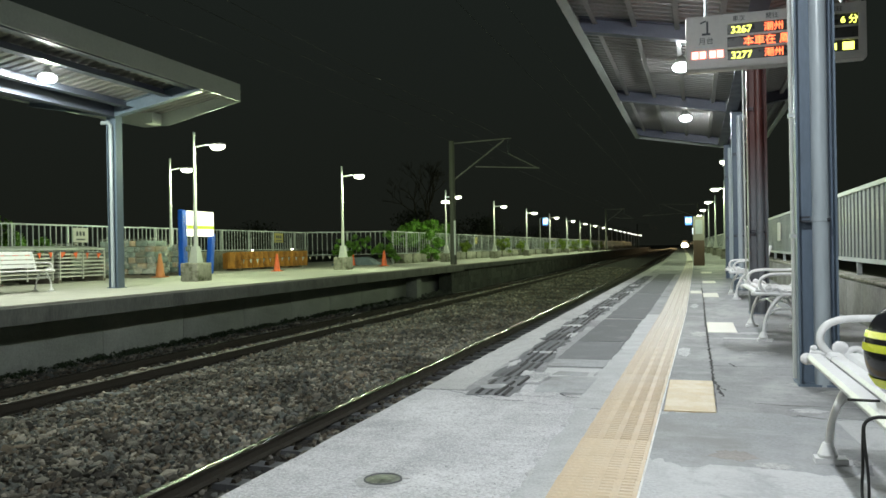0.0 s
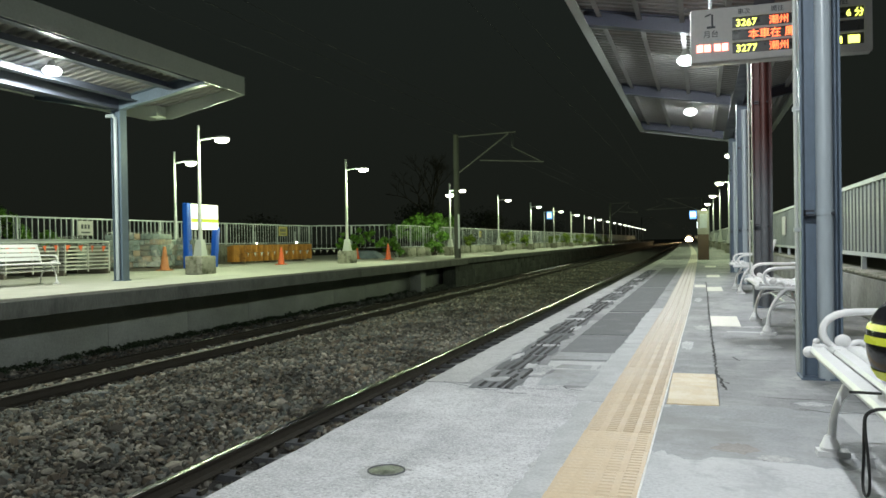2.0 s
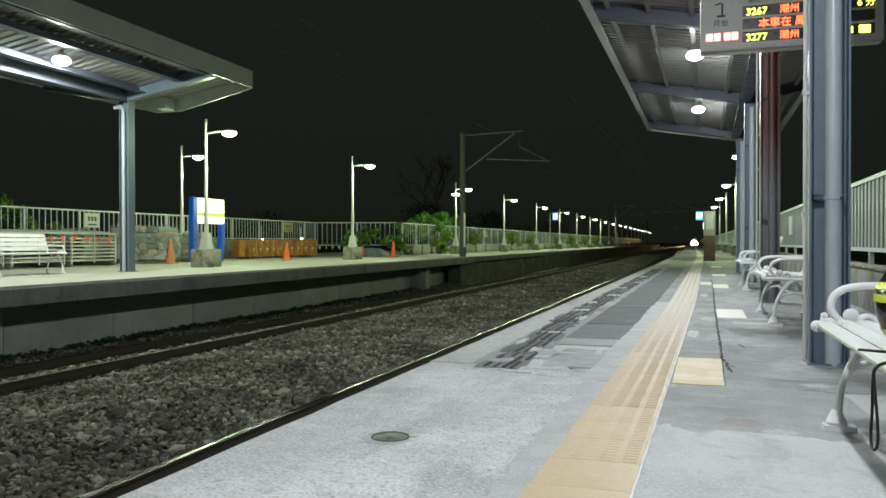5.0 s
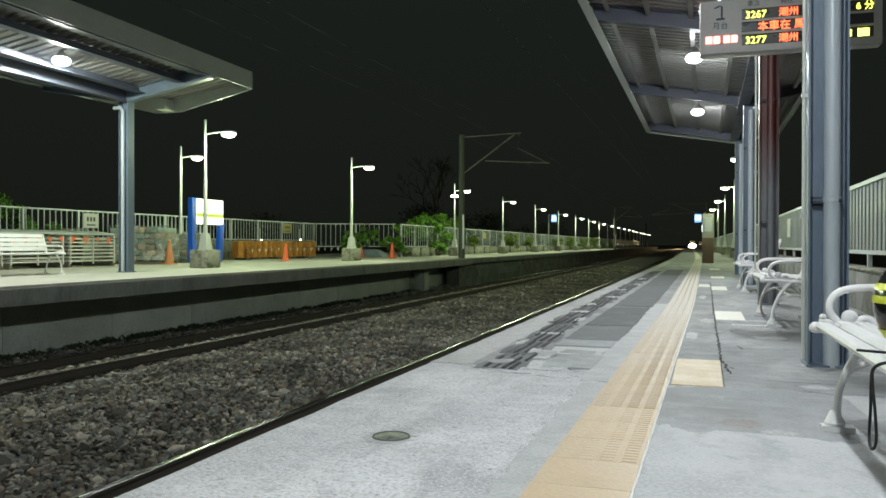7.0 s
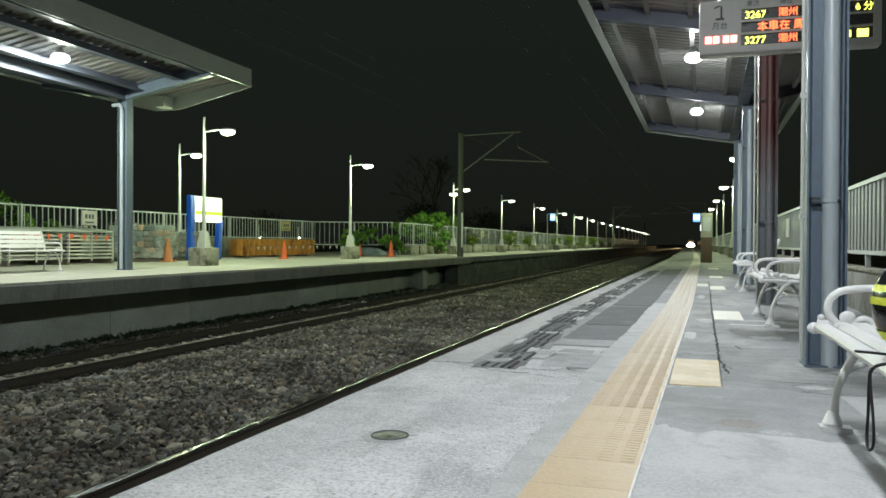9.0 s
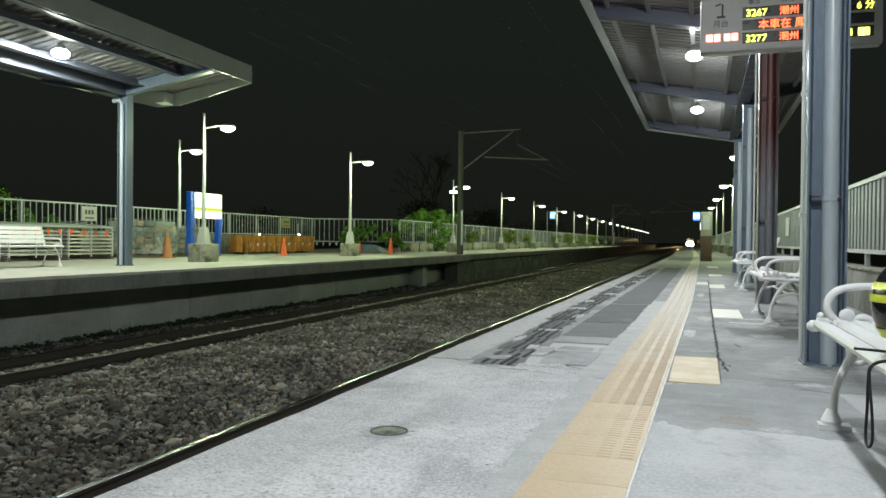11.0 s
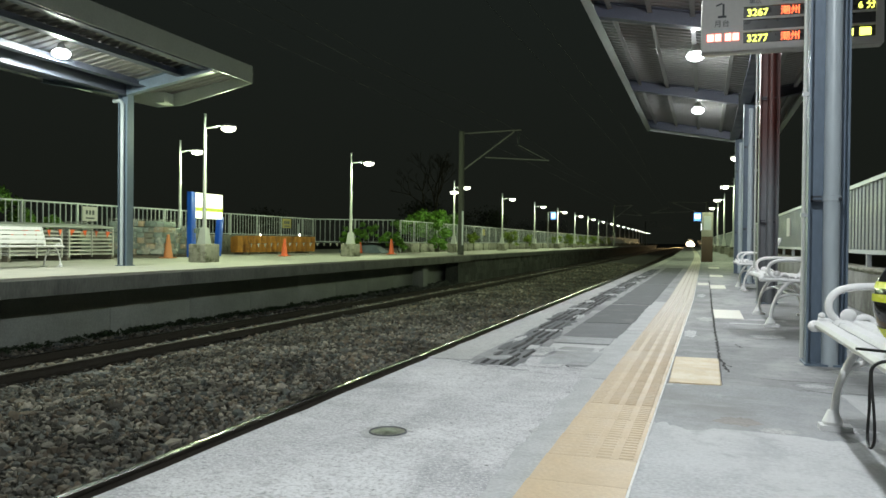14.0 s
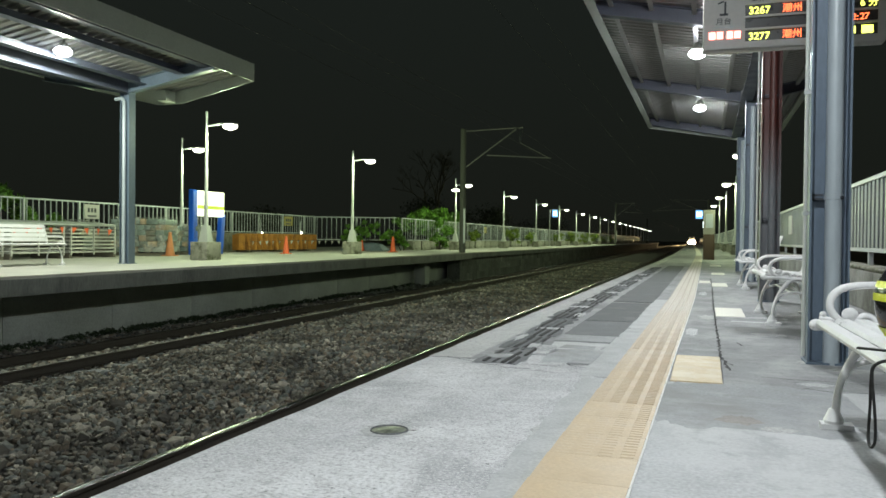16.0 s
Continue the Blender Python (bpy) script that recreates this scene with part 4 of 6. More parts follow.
def hanging_lamp(at, top, material, watts, color, name="canopy_lamp"):
    x, y, z = at
    g = thing(name, "lit white globe lamp hanging from the canopy", "lamp", at=at, group="canopy lamps")
    m = Mesh()
    m.tube([(0, 0, 0.1), (0, 0, top - z)], 0.016, 8)
    part("stem", m, POLE_WHITE, g)
    m = Mesh()
    k = 1.0 if y > 0 and x > -5 else 1.5
    m.lathe([(0.03, 0.15 * k), (0.05, 0.13 * k), (0.08 * k, 0.06 * k), (0.1 * k, -0.004 * k), (0.095 * k, -0.004 * k), (0.075 * k, 0.055 * k)], 20, closed=False)
    shade = part("shade", m, POLE_WHITE, g, "shallow metal shade")
    m = Mesh()
    m.ball((0, 0, -0.012), (0.125 * k, 0.125 * k, 0.074 * k), 18, 12)
    part("globe", m, material, shade, "glowing globe").visible_shadow = False
    point_lamp((x, y, z), watts, color, 0.05)


def right_boundary():
    w = thing("wall_east", "low weathered concrete panel wall behind the benches", "wall", kind="structure")
    m = Mesh()
    m.long(1.73, 2.0, -14, 240, -0.02, 0.45)
    part("wall_core", m, BLOCK, w)
    b = Mesh()
    b.box(-0.02, 0.02, -0.442, 0.442, -0.212, 0.212)
    bme = b.data("wall_panel", STONE_WALL, bevel=0.008)
    for i in range(30):
        part("wall_panel", bme, STONE_WALL, w, at=(1.715, -0.5 + 0.9 * i, 0.218))
    cp = Mesh()
    cp.long(1.69, 2.03, -14, 240, 0.45, 0.475)
    part("coping", cp, BLOCK, w, bevel=0.006)
    f = thing("fence_east", "grey vertical-slat steel fence on the block wall", "fence", kind="structure")
    m = Mesh()
    m.box(-0.014, 0.014, -0.062, 0.062, 0, 0.76)
    sme = m.data("slat", FENCE_EAST)
    for i in range(130):
        part("slat", sme, FENCE_EAST, f, at=(1.86, -8.2 + 0.22 * i, 0.67))
    rest = Mesh()
    for i in range(230):
        y = 20.4 + 0.22 * i
        rest.box(1.846, 1.874, y - 0.062, y + 0.062, 0.67, 1.43)
    rest.long(1.855, 1.865, 71, 240, 0.67, 1.43)
    tagged(part("far_slats", rest, FENCE_EAST, f), kind="stuff")
    for nm, z0, z1 in (("top_rail", 1.43, 1.475), ("bottom_rail", 0.625, 0.67)):
        m = Mesh()
        m.long(1.83, 1.89, -12, 240, z0, z1)
        part(nm, m, FENCE_GREY, f)
    m = Mesh()
    m.box(-0.025, 0.025, -0.025, 0.025, 0.474, 0.626)
    pme = m.data("post_foot", FENCE_GREY)
    for i in range(60):
        part("post_foot", pme, FENCE_GREY, f, at=(1.86, -4 + 2.0 * i, 0))
    n = thing("fence_notice", "small white notice plate on the grey fence", "notice", at=(1.82, 18.6, 0.9))
    m = Mesh()
    m.box(-0.008, 0.008, -0.28, 0.28, 0, 0.4)
    part("plate", m, SIGN_CASE, n)
    m = Mesh()
    for k in range(5):
        m.box(-0.012, -0.0085, -0.2, 0.2, 0.05 + 0.07 * k, 0.075 + 0.07 * k)
    part("print", m, FENCE_GREY, n)


# ---- benches ----
def arc(cx, cz, r, a0, a1, n, y):
    return [(cx + r * math.cos(radians(a0 + (a1 - a0) * i / n)), y, cz + r * math.sin(radians(a0 + (a1 - a0) * i / n))) for i in range(n + 1)]


def bench(at, length=1.28, scale=1.0, turn=0, label="white cast-iron platform bench with slats and scrolled arms"):
    """Faces -x; its length runs along y from 0."""
    g = thing("bench", label, "bench", at=at, group="platform benches", turn=turn)
    S = Matrix.Scale(scale, 4)

    def put(name, m, bevel=0.0, lab="", on=None):
        m.v = [tuple(S @ Vector(p)) for p in m.v]
        return part(name, m, BENCH_WHITE, on or g, lab, bevel)
    seat = [(0.005, 0.428), (0.075, 0.434), (0.145, 0.435), (0.215, 0.431), (0.285, 0.425), (0.355, 0.419), (0.425, 0.416)]
    for i, (x, z) in enumerate(seat):
        m = Mesh()
        w, t = 0.026, 0.013
        m.prism([(x - w, z - t), (x + w, z - t), (x + w + 0.004, z), (x + w - 0.004, z + t), (x - w + 0.004, z + t), (x - w - 0.004, z)], "y", 0.008, length - 0.008)
        put("seat_slat", m)
    for i in range(4):
        z = 0.52 + 0.088 * i
        x = 0.455 + 0.03 * i
        m = Mesh()
        m.prism([(x - 0.004, z - 0.035), (x + 0.016, z - 0.035), (x + 0.032, z + 0.035), (x + 0.012, z + 0.035)], "y", -0.03, length + 0.03)
        put("back_slat", m)
    for y in (0.0, length):
        # end casting: seat rail and back stay, with legs, arch, arm loop and scrolls on it
        m = Mesh()
        m.tube(*curve([(-0.02, y, 0.412), (0.1, y, 0.415), (0.25, y, 0.405), (0.42, y, 0.41), (0.47, y, 0.5), (0.56, y, 0.82)], [0.018, 0.018, 0.018, 0.02, 0.018, 0.013]), 10)
        m.ball((-0.022, y, 0.418), (0.026, 0.02, 0.024), 14, 10)
        end = put("end_frame", m)
        m = Mesh()
        m.tube(*curve([(0.21, y, 0.40), (0.165, y, 0.36), (0.105, y, 0.27), (0.068, y, 0.17), (0.058, y, 0.09), (0.05, y, 0.03)], [0.02, 0.019, 0.016, 0.014, 0.016, 0.024]), 12)
        m.lathe([(0.036, 0.022), (0.04, 0.035), (0.028, 0.06), (0.02, 0.08)], 12, (0.05, y, 0))
        m.box(0.0, 0.12, y - 0.035, y + 0.035, 0.0, 0.022)
        put("front_leg", m, on=end)
        m = Mesh()
        m.tube(*curve([(0.30, y, 0.40), (0.36, y, 0.34), (0.42, y, 0.24), (0.455, y, 0.12), (0.47, y, 0.03)], [0.02, 0.018, 0.016, 0.015, 0.022]), 12)
        m.box(0.42, 0.54, y - 0.035, y + 0.035, 0.0, 0.022)
        put("rear_leg", m, on=end)
        m = Mesh()
        m.tube(*curve([(0.085, y, 0.225), (0.13, y, 0.265), (0.24, y, 0.29), (0.35, y, 0.265), (0.425, y, 0.225)], [0.012] * 5), 10)
        put("leg_arch", m, on=end)
        m = Mesh()
        m.tube(*curve([(0.085, y, 0.428), (0.052, y, 0.45), (0.03, y, 0.488), (0.034, y, 0.53), (0.062, y, 0.562), (0.115, y, 0.58), (0.21, y, 0.586), (0.36, y, 0.585), (0.5, y, 0.59)], [0.014, 0.016, 0.015, 0.015, 0.015, 0.015, 0.014, 0.013, 0.012]), 12)
        put("arm_loop", m, on=end)
        m = Mesh()
        m.ball((0.102, y, 0.463), (0.031, 0.014, 0.03), 18, 12)
        m.ball((0.004, y, 0.462), (0.014, 0.012, 0.013), 10, 8)
        m.tube(arc(0.16, 0.43, 0.032, 170, -35, 12, y), [0.013] * 8 + [0.015] * 5, 10)
        m.tube(*curve([(-0.01, y, 0.446), (0.06, y, 0.437), (0.12, y, 0.436), (0.19, y, 0.424)], [0.011, 0.013, 0.012, 0.01]), 10)
        put("scroll", m, on=end)
    m = Mesh()
    m.tube([(0.2, 0, 0.29), (0.2, length, 0.29)], 0.008, 8)
    put("stretcher", m)
    return g


def helmet():
    h = thing("helmet", "black motorcycle helmet with yellow stripes on the bench", "helmet", at=(0.585, 2.34, 0.447), turn=20)
    def shell(r, a0, a1, z0, z1, k=10, n=24):
        m = Mesh()
        vs, fs = [], []
        for j in range(k + 1):
            z = z0 + (z1 - z0) * j / k
            q = max(0.0, 1 - ((z - 0.125) / 0.135) ** 2) ** 0.42
            for i in range(n + 1):
                a = radians(a0 + (a1 - a0) * i / n)
                vs.append((r * q * math.cos(a), r * 1.16 * q * math.sin(a), z))
        for j in range(k):
            for i in range(n):
                a = j * (n + 1) + i
                fs.append((a, a + 1, a + n + 2, a + n + 1))
        return m.add(vs, fs)
    body = shell(0.125, 0, 360, 0.0, 0.2595, 22, 32)
    hs = part("shell", body, HELMET_BLACK, h, smooth=True)
    for z0, z1, a0, a1 in ((0.035, 0.06, 110, 290), (0.13, 0.15, 150, 220), (0.165, 0.182, 150, 215)):
        part("stripe", shell(0.1285, a0, a1, z0, z1, 3, 16), HELMET_YELLOW, hs, "yellow stripe")
    m = shell(0.129, -60, 60, 0.09, 0.2, 6, 16)
    part("visor", m, TRAIN_DARK, hs, "dark visor")
    m = Mesh()
    m.tube([(-0.10, 0.02, 0.0), (-0.13, 0.0, 0.005), (-0.2, -0.01, 0.012)], 0.004, 6)
    part("cord", m, STRAP, h)
    s = thing("strap_loop", "black cord loop hanging from the bench edge", "strap", at=(0.43, 2.08, 0.44))
    m = Mesh()
    pts = [(x, y, z if z > -0.02 else z * 0.62) for x, y, z in [(0.05, 0, 0.012), (0.0, 0, 0.016), (-0.028, 0.0, 0.0), (-0.032, 0.006, -0.06), (-0.03, 0.022, -0.18), (-0.03, 0.034, -0.27), (-0.032, 0.02, -0.32), (-0.032, -0.01, -0.33), (-0.03, -0.036, -0.29), (-0.03, -0.03, -0.19), (-0.032, -0.008, -0.06), (-0.028, -0.004, 0.0), (0.0, -0.006, 0.016), (0.05, -0.006, 0.012)]]
    m.tube(*curve([(x, y, z * 0.92) for x, y, z in pts], [0.0035] * len(pts), 4), 8)
    part("cord", m, STRAP, s)


# ---- departure board ----
def departure_board():
    Y, k = 7.0, 7.0 / 6.5
    x0, x1, z0, z1 = 0.06 * k, 1.345 * k, 0.73 + 1.49 * k, 0.73 + 1.91 * k
    w, h = x1 - x0, z1 - z0
    g = thing("departure_board", "hanging off-white departure board with lit red and yellow figures", "sign", at=(x0, Y, z0))
    m = Mesh()
    m.box(0, w, 0.03, 0.17, 0, h)
    part("case", m, SIGN_CASE, g, bevel=0.012)
    # face plate with three display windows
    wx0, wx1 = 0.24 * w, 0.955 * w
    rows = [(0.60, 0.80), (0.37, 0.56), (0.13, 0.33)]
    for a, b in ((0.006, wx0), (wx1, w - 0.006)):
        m = Mesh()
        m.box(a, b, 0.0, 0.012, 0.006, h - 0.006)
        part("face_plate", m, SIGN_CASE, g)
    edges = [0.0] + [e for a, b in sorted(rows) for e in (a, b)] + [1.0]
    for a, b in zip(edges[0::2], edges[1::2]):
        strip = Mesh()
        strip.box(wx0, wx1, 0.0, 0.012, max(0.006, a * h), min(h - 0.006, b * h))
        part("face_strip", strip, SIGN_CASE, g)
    for a, b in rows:
        m = Mesh()
        m.box(wx0, wx1, 0.024, 0.03, a * h - 0.004, b * h + 0.004)
        part("display_window", m, SIGN_DARK, g, "dark display window")
    fy = -0.003
    words("platform_figure", "1", 0.16 * h / 0.45, INK, g, (0.097 * w, fy, 0.64 * h))
    m = Mesh()
    k1 = 0.16 * h / 0.45
    m.box(0.097 * w - 0.004 * k1 / 0.2, 0.097 * w + 0.08 * k1 / 0.2, fy, 0.0, 0.64 * h - 0.006, 0.64 * h + 0.012)
    part("figure_foot", m, INK, g)
    m = Mesh()
    m.add([(0.097 * w - 0.018, fy, 0.64 * h + k1 * 0.56), (0.097 * w + 0.03, fy, 0.64 * h + k1 * 0.66), (0.097 * w + 0.03, fy, 0.64 * h + k1 * 0.75), (0.097 * w - 0.018, fy, 0.64 * h + k1 * 0.64)], [(0, 1, 2, 3)])
    part("figure_serif", m, INK, g)
    words("platform_word", "月台", 0.062, INK, g, (0.073 * w, fy, 0.47 * h))
    words("column_heading", "車次", 0.05, INK, g, (0.27 * w, fy, 0.85 * h))
    words("column_heading", "開往", 0.05, INK, g, (0.455 * w, fy, 0.85 * h))
    words("column_heading", "備註", 0.05, INK, g, (0.8 * w, fy, 0.85 * h))
    for a, b, c, d in ((0.06, 0.18, 0.4, 0.42), (0.27, 0.34, 0.82, 0.835), (0.455, 0.53, 0.82, 0.835)):
        m = Mesh()
        m.box(a * w, b * w, fy, 0.0, c * h, d * h)
        part("small_print", m, FENCE_GREY, g)
    # clock: unreadable red figures as bars
    m = Mesh()
    for a, b in ((0.035, 0.072), (0.08, 0.115), (0.137, 0.172), (0.18, 0.215)):
        m = Mesh()
        m.box(a * w, b * w, -0.004, 0.0, 0.2 * h, 0.33 * h)
        part("clock_figure", m, LED_PINK, g, "red clock figure")
    ly = 0.020
    words("led_number", "3267", 0.083, LED_YELLOW, g, (0.26 * w, ly, 0.635 * h), "yellow lit number")
    words("led_number", "3277", 0.083, LED_YELLOW, g, (0.26 * w, ly, 0.165 * h), "yellow lit number")
    words("led_word", "潮州", 0.076, LED_RED, g, (0.447 * w, ly, 0.645 * h), "red lit word")
    words("led_word", "潮州", 0.076, LED_RED, g, (0.447 * w, ly, 0.175 * h), "red lit word")
    words("led_number", "6 分", 0.074, LED_YELLOW, g, (0.862 * w, ly, 0.645 * h), "yellow lit words")
    m = Mesh()
    m.box(0.828 * w, 0.84 * w, ly, ly + 0.003, 0.17 * h, 0.29 * h)
    part("led_block", m, LED_YELLOW, g, "yellow lit block")
    m = Mesh()
    m.box(0.872 * w, 0.932 * w, ly, ly + 0.003, 0.16 * h, 0.3 * h)
    part("led_block", m, LED_YELLOW, g, "yellow lit block")
    msg = words("led_message", "本車在 鳳山", 0.085, LED_RED, g, (0.33 * w, ly, 0.405 * h), "red lit message")
    nxt = [words("led_figure", ch, 0.074, LED_RED, g, (0.95 * w, ly + 0.06, 0.41 * h), "red scrolling figure") for ch in "22:27"]
    m = Mesh()
    m.box(wx0, wx1, 0.172, 0.176, 0.13 * h, 0.8 * h)
    part("rear_display", m, LED_RED, g, "red lit rear display")
    for x in (0.12 * w, 0.88 * w):
        m = Mesh()
        m.tube([(x, 0.1, h), (x, 0.1, h + 0.82)], 0.014, 8)
        part("hanger", m, FENCE_GREY, g)
    return msg, nxt, w, h


# ---- far platform ----
def far_platform():
    p = thing("platform_far", "raised concrete platform across the tracks with overhanging slab", "platform", kind="structure")
    m = Mesh()
    m.box(-26, -11.09, -14, 300, -0.05, 0.0)
    part("surface", m, FAR_CONCRETE, p)
    m = Mesh()
    m.box(-25.9, -11.05, -14, 40.0, -0.35, -0.05)
    m.box(-25.9, -11.12, 40.0, 300, -0.30, -0.05)
    part("slab_edge", m, EDGE_CONCRETE, p, bevel=0.01)
    pan = Mesh()
    pan.box(0, 0.25, 0.006, 2.994, -1.62, -0.35)
    pme = pan.data("wall_panel", WALL_CONCRETE, bevel=0.006)
    for i in range(18):
        part("wall_panel", pme, WALL_CONCRETE, p, at=(-12.9, -12.2 + 3.0 * i, 0))
    m = Mesh()
    m.box(-26, -12.85, -14, 300, -1.62, -0.3)
    part("fill", m, EDGE_CONCRETE, p)
    m = Mesh()
    m.box(-12.4, -11.85, 34.6, 35.25, -1.62, -0.35)
    part("pier", m, WALL_CONCRETE, p, bevel=0.02)
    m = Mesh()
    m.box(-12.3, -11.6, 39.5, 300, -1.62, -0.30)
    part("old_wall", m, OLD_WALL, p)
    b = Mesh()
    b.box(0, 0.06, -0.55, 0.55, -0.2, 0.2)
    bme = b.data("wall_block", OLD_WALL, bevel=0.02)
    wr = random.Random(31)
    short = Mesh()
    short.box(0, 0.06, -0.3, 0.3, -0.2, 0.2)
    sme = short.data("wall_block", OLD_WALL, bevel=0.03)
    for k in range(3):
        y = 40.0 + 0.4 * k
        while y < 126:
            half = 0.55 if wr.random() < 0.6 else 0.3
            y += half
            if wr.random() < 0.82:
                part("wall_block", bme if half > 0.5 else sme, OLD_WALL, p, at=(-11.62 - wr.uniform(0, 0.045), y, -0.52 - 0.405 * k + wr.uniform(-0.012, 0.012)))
            y += half + wr.uniform(0.0, 0.05)
    # silt and stones at the wall foot
    rb = Mesh()
    rng = random.Random(5)
    for i in range(420):
        y = 27 + 13 * rng.random() ** 0.8
        r = rng.choice((0.03, 0.04, 0.05, 0.07, 0.1)) * rng.uniform(0.7, 1.2)
        k = len(rb.v)
        x, z = -11.95 + rng.uniform(-0.45, 0.4), -1.56 + 0.16 * rng.random()
        rb.ball((x, y, z), (r, r * rng.uniform(0.8, 1.6), r * rng.uniform(0.5, 0.9)), 6, 4)
        rb.v[k:] = [(x + (a - x) * (1 + 0.5 * noise.noise(Vector((a, b, c)) * 4.0)), y + (b - y) * (1 + 0.5 * noise.noise(Vector((c, a, b)) * 4.0)), z + (c - z) * (1 + 0.6 * noise.noise(Vector((b, c, a)) * 5.0))) for a, b, c in rb.v[k:]]
    solid("rubble_heap", rb, OLD_WALL, "dark rubble and silt heaped at the platform wall", "rubble", kind="stuff")


def far_canopy():
    r = thing("canopy_far", "steel canopy with pale fascia and corrugated underside across the tracks", "canopy", kind="structure")
    ex, vx, bx = -11.2, -13.74, -16.4
    ez, vz, bz = 4.87, 4.42, 4.87
    y0, y1 = -12.0, 18.4
    for xa, za, xb, zb in ((ex, ez + 0.24, vx, vz + 0.26), (vx, vz + 0.26, bx, bz + 0.24)):
        m = Mesh()
        prof = []
        y = y0
        while y < y1:
            prof += [(y, 0), (y + 0.1, 0), (y + 0.12, 0.04), (y + 0.2, 0.04), (y + 0.22, 0)]
            y += 0.25
        n = len(prof)
        vs = [(xa, p[0], za + p[1]) for p in prof] + [(xb, p[0], zb + p[1]) for p in prof]
        m.add(vs, [(i, i + 1, n + i + 1, n + i) for i in range(n - 1)])
        vs = [(xa, p[0], za + p[1] + 0.01) for p in prof] + [(xb, p[0], zb + p[1] + 0.01) for p in prof]
        m.add(vs, [(i, n + i, n + i + 1, i + 1) for i in range(n - 1)])
        part("deck_panel", m, DECK, r)
    for x in (-11.4, -12.12, -13.25, -14.2, -15.2, -16.1):
        z = vz + (ez - vz) * abs(x - vx) / abs(ex - vx)
        m = Mesh()
        m.prism([(x - 0.11, z + 0.03), (x + 0.11, z + 0.03), (x + 0.11, z + 0.042), (x - 0.098, z + 0.042), (x - 0.098, z + 0.23), (x - 0.11, z + 0.23)], "y", y0, 16.6)
        part("purlin", m, SHADED_STEEL, r)
    for y in (-4.4, 2.6, 9.6, 16.6):
        for xa, za, xb, zb in ((ex + 0.0, ez + 0.0, vx, vz - 0.02), (bx, bz, vx, vz - 0.02)):
            m = Mesh()
            for wv, a, b in ((0.09, -0.075, -0.06), (0.006, -0.06, 0.24), (0.09, 0.22, 0.235)):
                m.add([(xa, y - wv, za + a), (xa, y + wv, za + a), (xa, y + wv, za + b), (xa, y - wv, za + b), (xb, y - wv, zb + a), (xb, y + wv, zb + a), (xb, y + wv, zb + b), (xb, y - wv, zb + b)], [(0, 1, 2, 3), (4, 7, 6, 5), (0, 4, 5, 1), (2, 6, 7, 3), (0, 3, 7, 4), (1, 5, 6, 2)])
            part("cross_beam", m, BLUE_STEEL, r)
    m = Mesh()
    m.box(vx - 0.1, vx + 0.1, y0, 16.6, vz - 0.08, vz - 0.065)
    m.box(vx - 0.008, vx + 0.008, y0, 16.6, vz - 0.065, vz + 0.25)
    part("valley_beam", m, SHADED_STEEL, r)
    for x, s in ((ex, 1), (bx, -1)):
        m = Mesh()
        m.prism([(x, ez - 0.0), (x + s * 0.02, ez - 0.0), (x + s * 0.02, ez + 0.46), (x, ez + 0.46)], "y", y0, y1)
        part("eave_fascia", m, FASCIA, r)
    m = Mesh()
    prof = [(ex, ez), (vx + 0.3, vz - 0.05), (vx - 0.5, vz - 0.05), (bx, bz), (bx, bz + 0.46), (vx - 0.5, vz + 0.36), (vx + 0.3, vz + 0.36), (ex, ez + 0.46)]
    m.prism(prof, "y", y1, y1 + 0.02)
    part("end_fascia", m, FASCIA, r)
    m = Mesh()
    m.box(vx - 0.12, vx + 0.16, y1 - 0.5, y1 - 0.1, vz - 0.04, vz + 0.25)
    part("gutter_box", m, FASCIA, r)
    for y in (2.6, 9.6, 16.6):
        c = thing("canopy_column", "blue-grey steel column of the canopy across the tracks", "column", at=(vx, y, 0), group="far canopy columns")
        m = Mesh()
        m.box(-0.14, -0.125, -0.12, 0.12, 0, 4.36)
        m.box(0.125, 0.14, -0.12, 0.12, 0, 4.36)
        m.box(-0.125, 0.125, -0.008, 0.008, 0, 4.36)
        part("column_shaft", m, BLUE_STEEL, c)
        m = Mesh()
        m.tube([(-0.32, -0.07, 4.2), (-0.12, -0.08, 4.2), (-0.04, -0.085, 4.12), (-0.04, -0.085, 0.02)], 0.05, 12)
        part("drainpipe", m, PIPE, c)
        m = Mesh()
        m.box(-0.17, 0.17, -0.16, 0.16, 0, 0.02)
        part("base_plate", m, BLUE_STEEL, c)


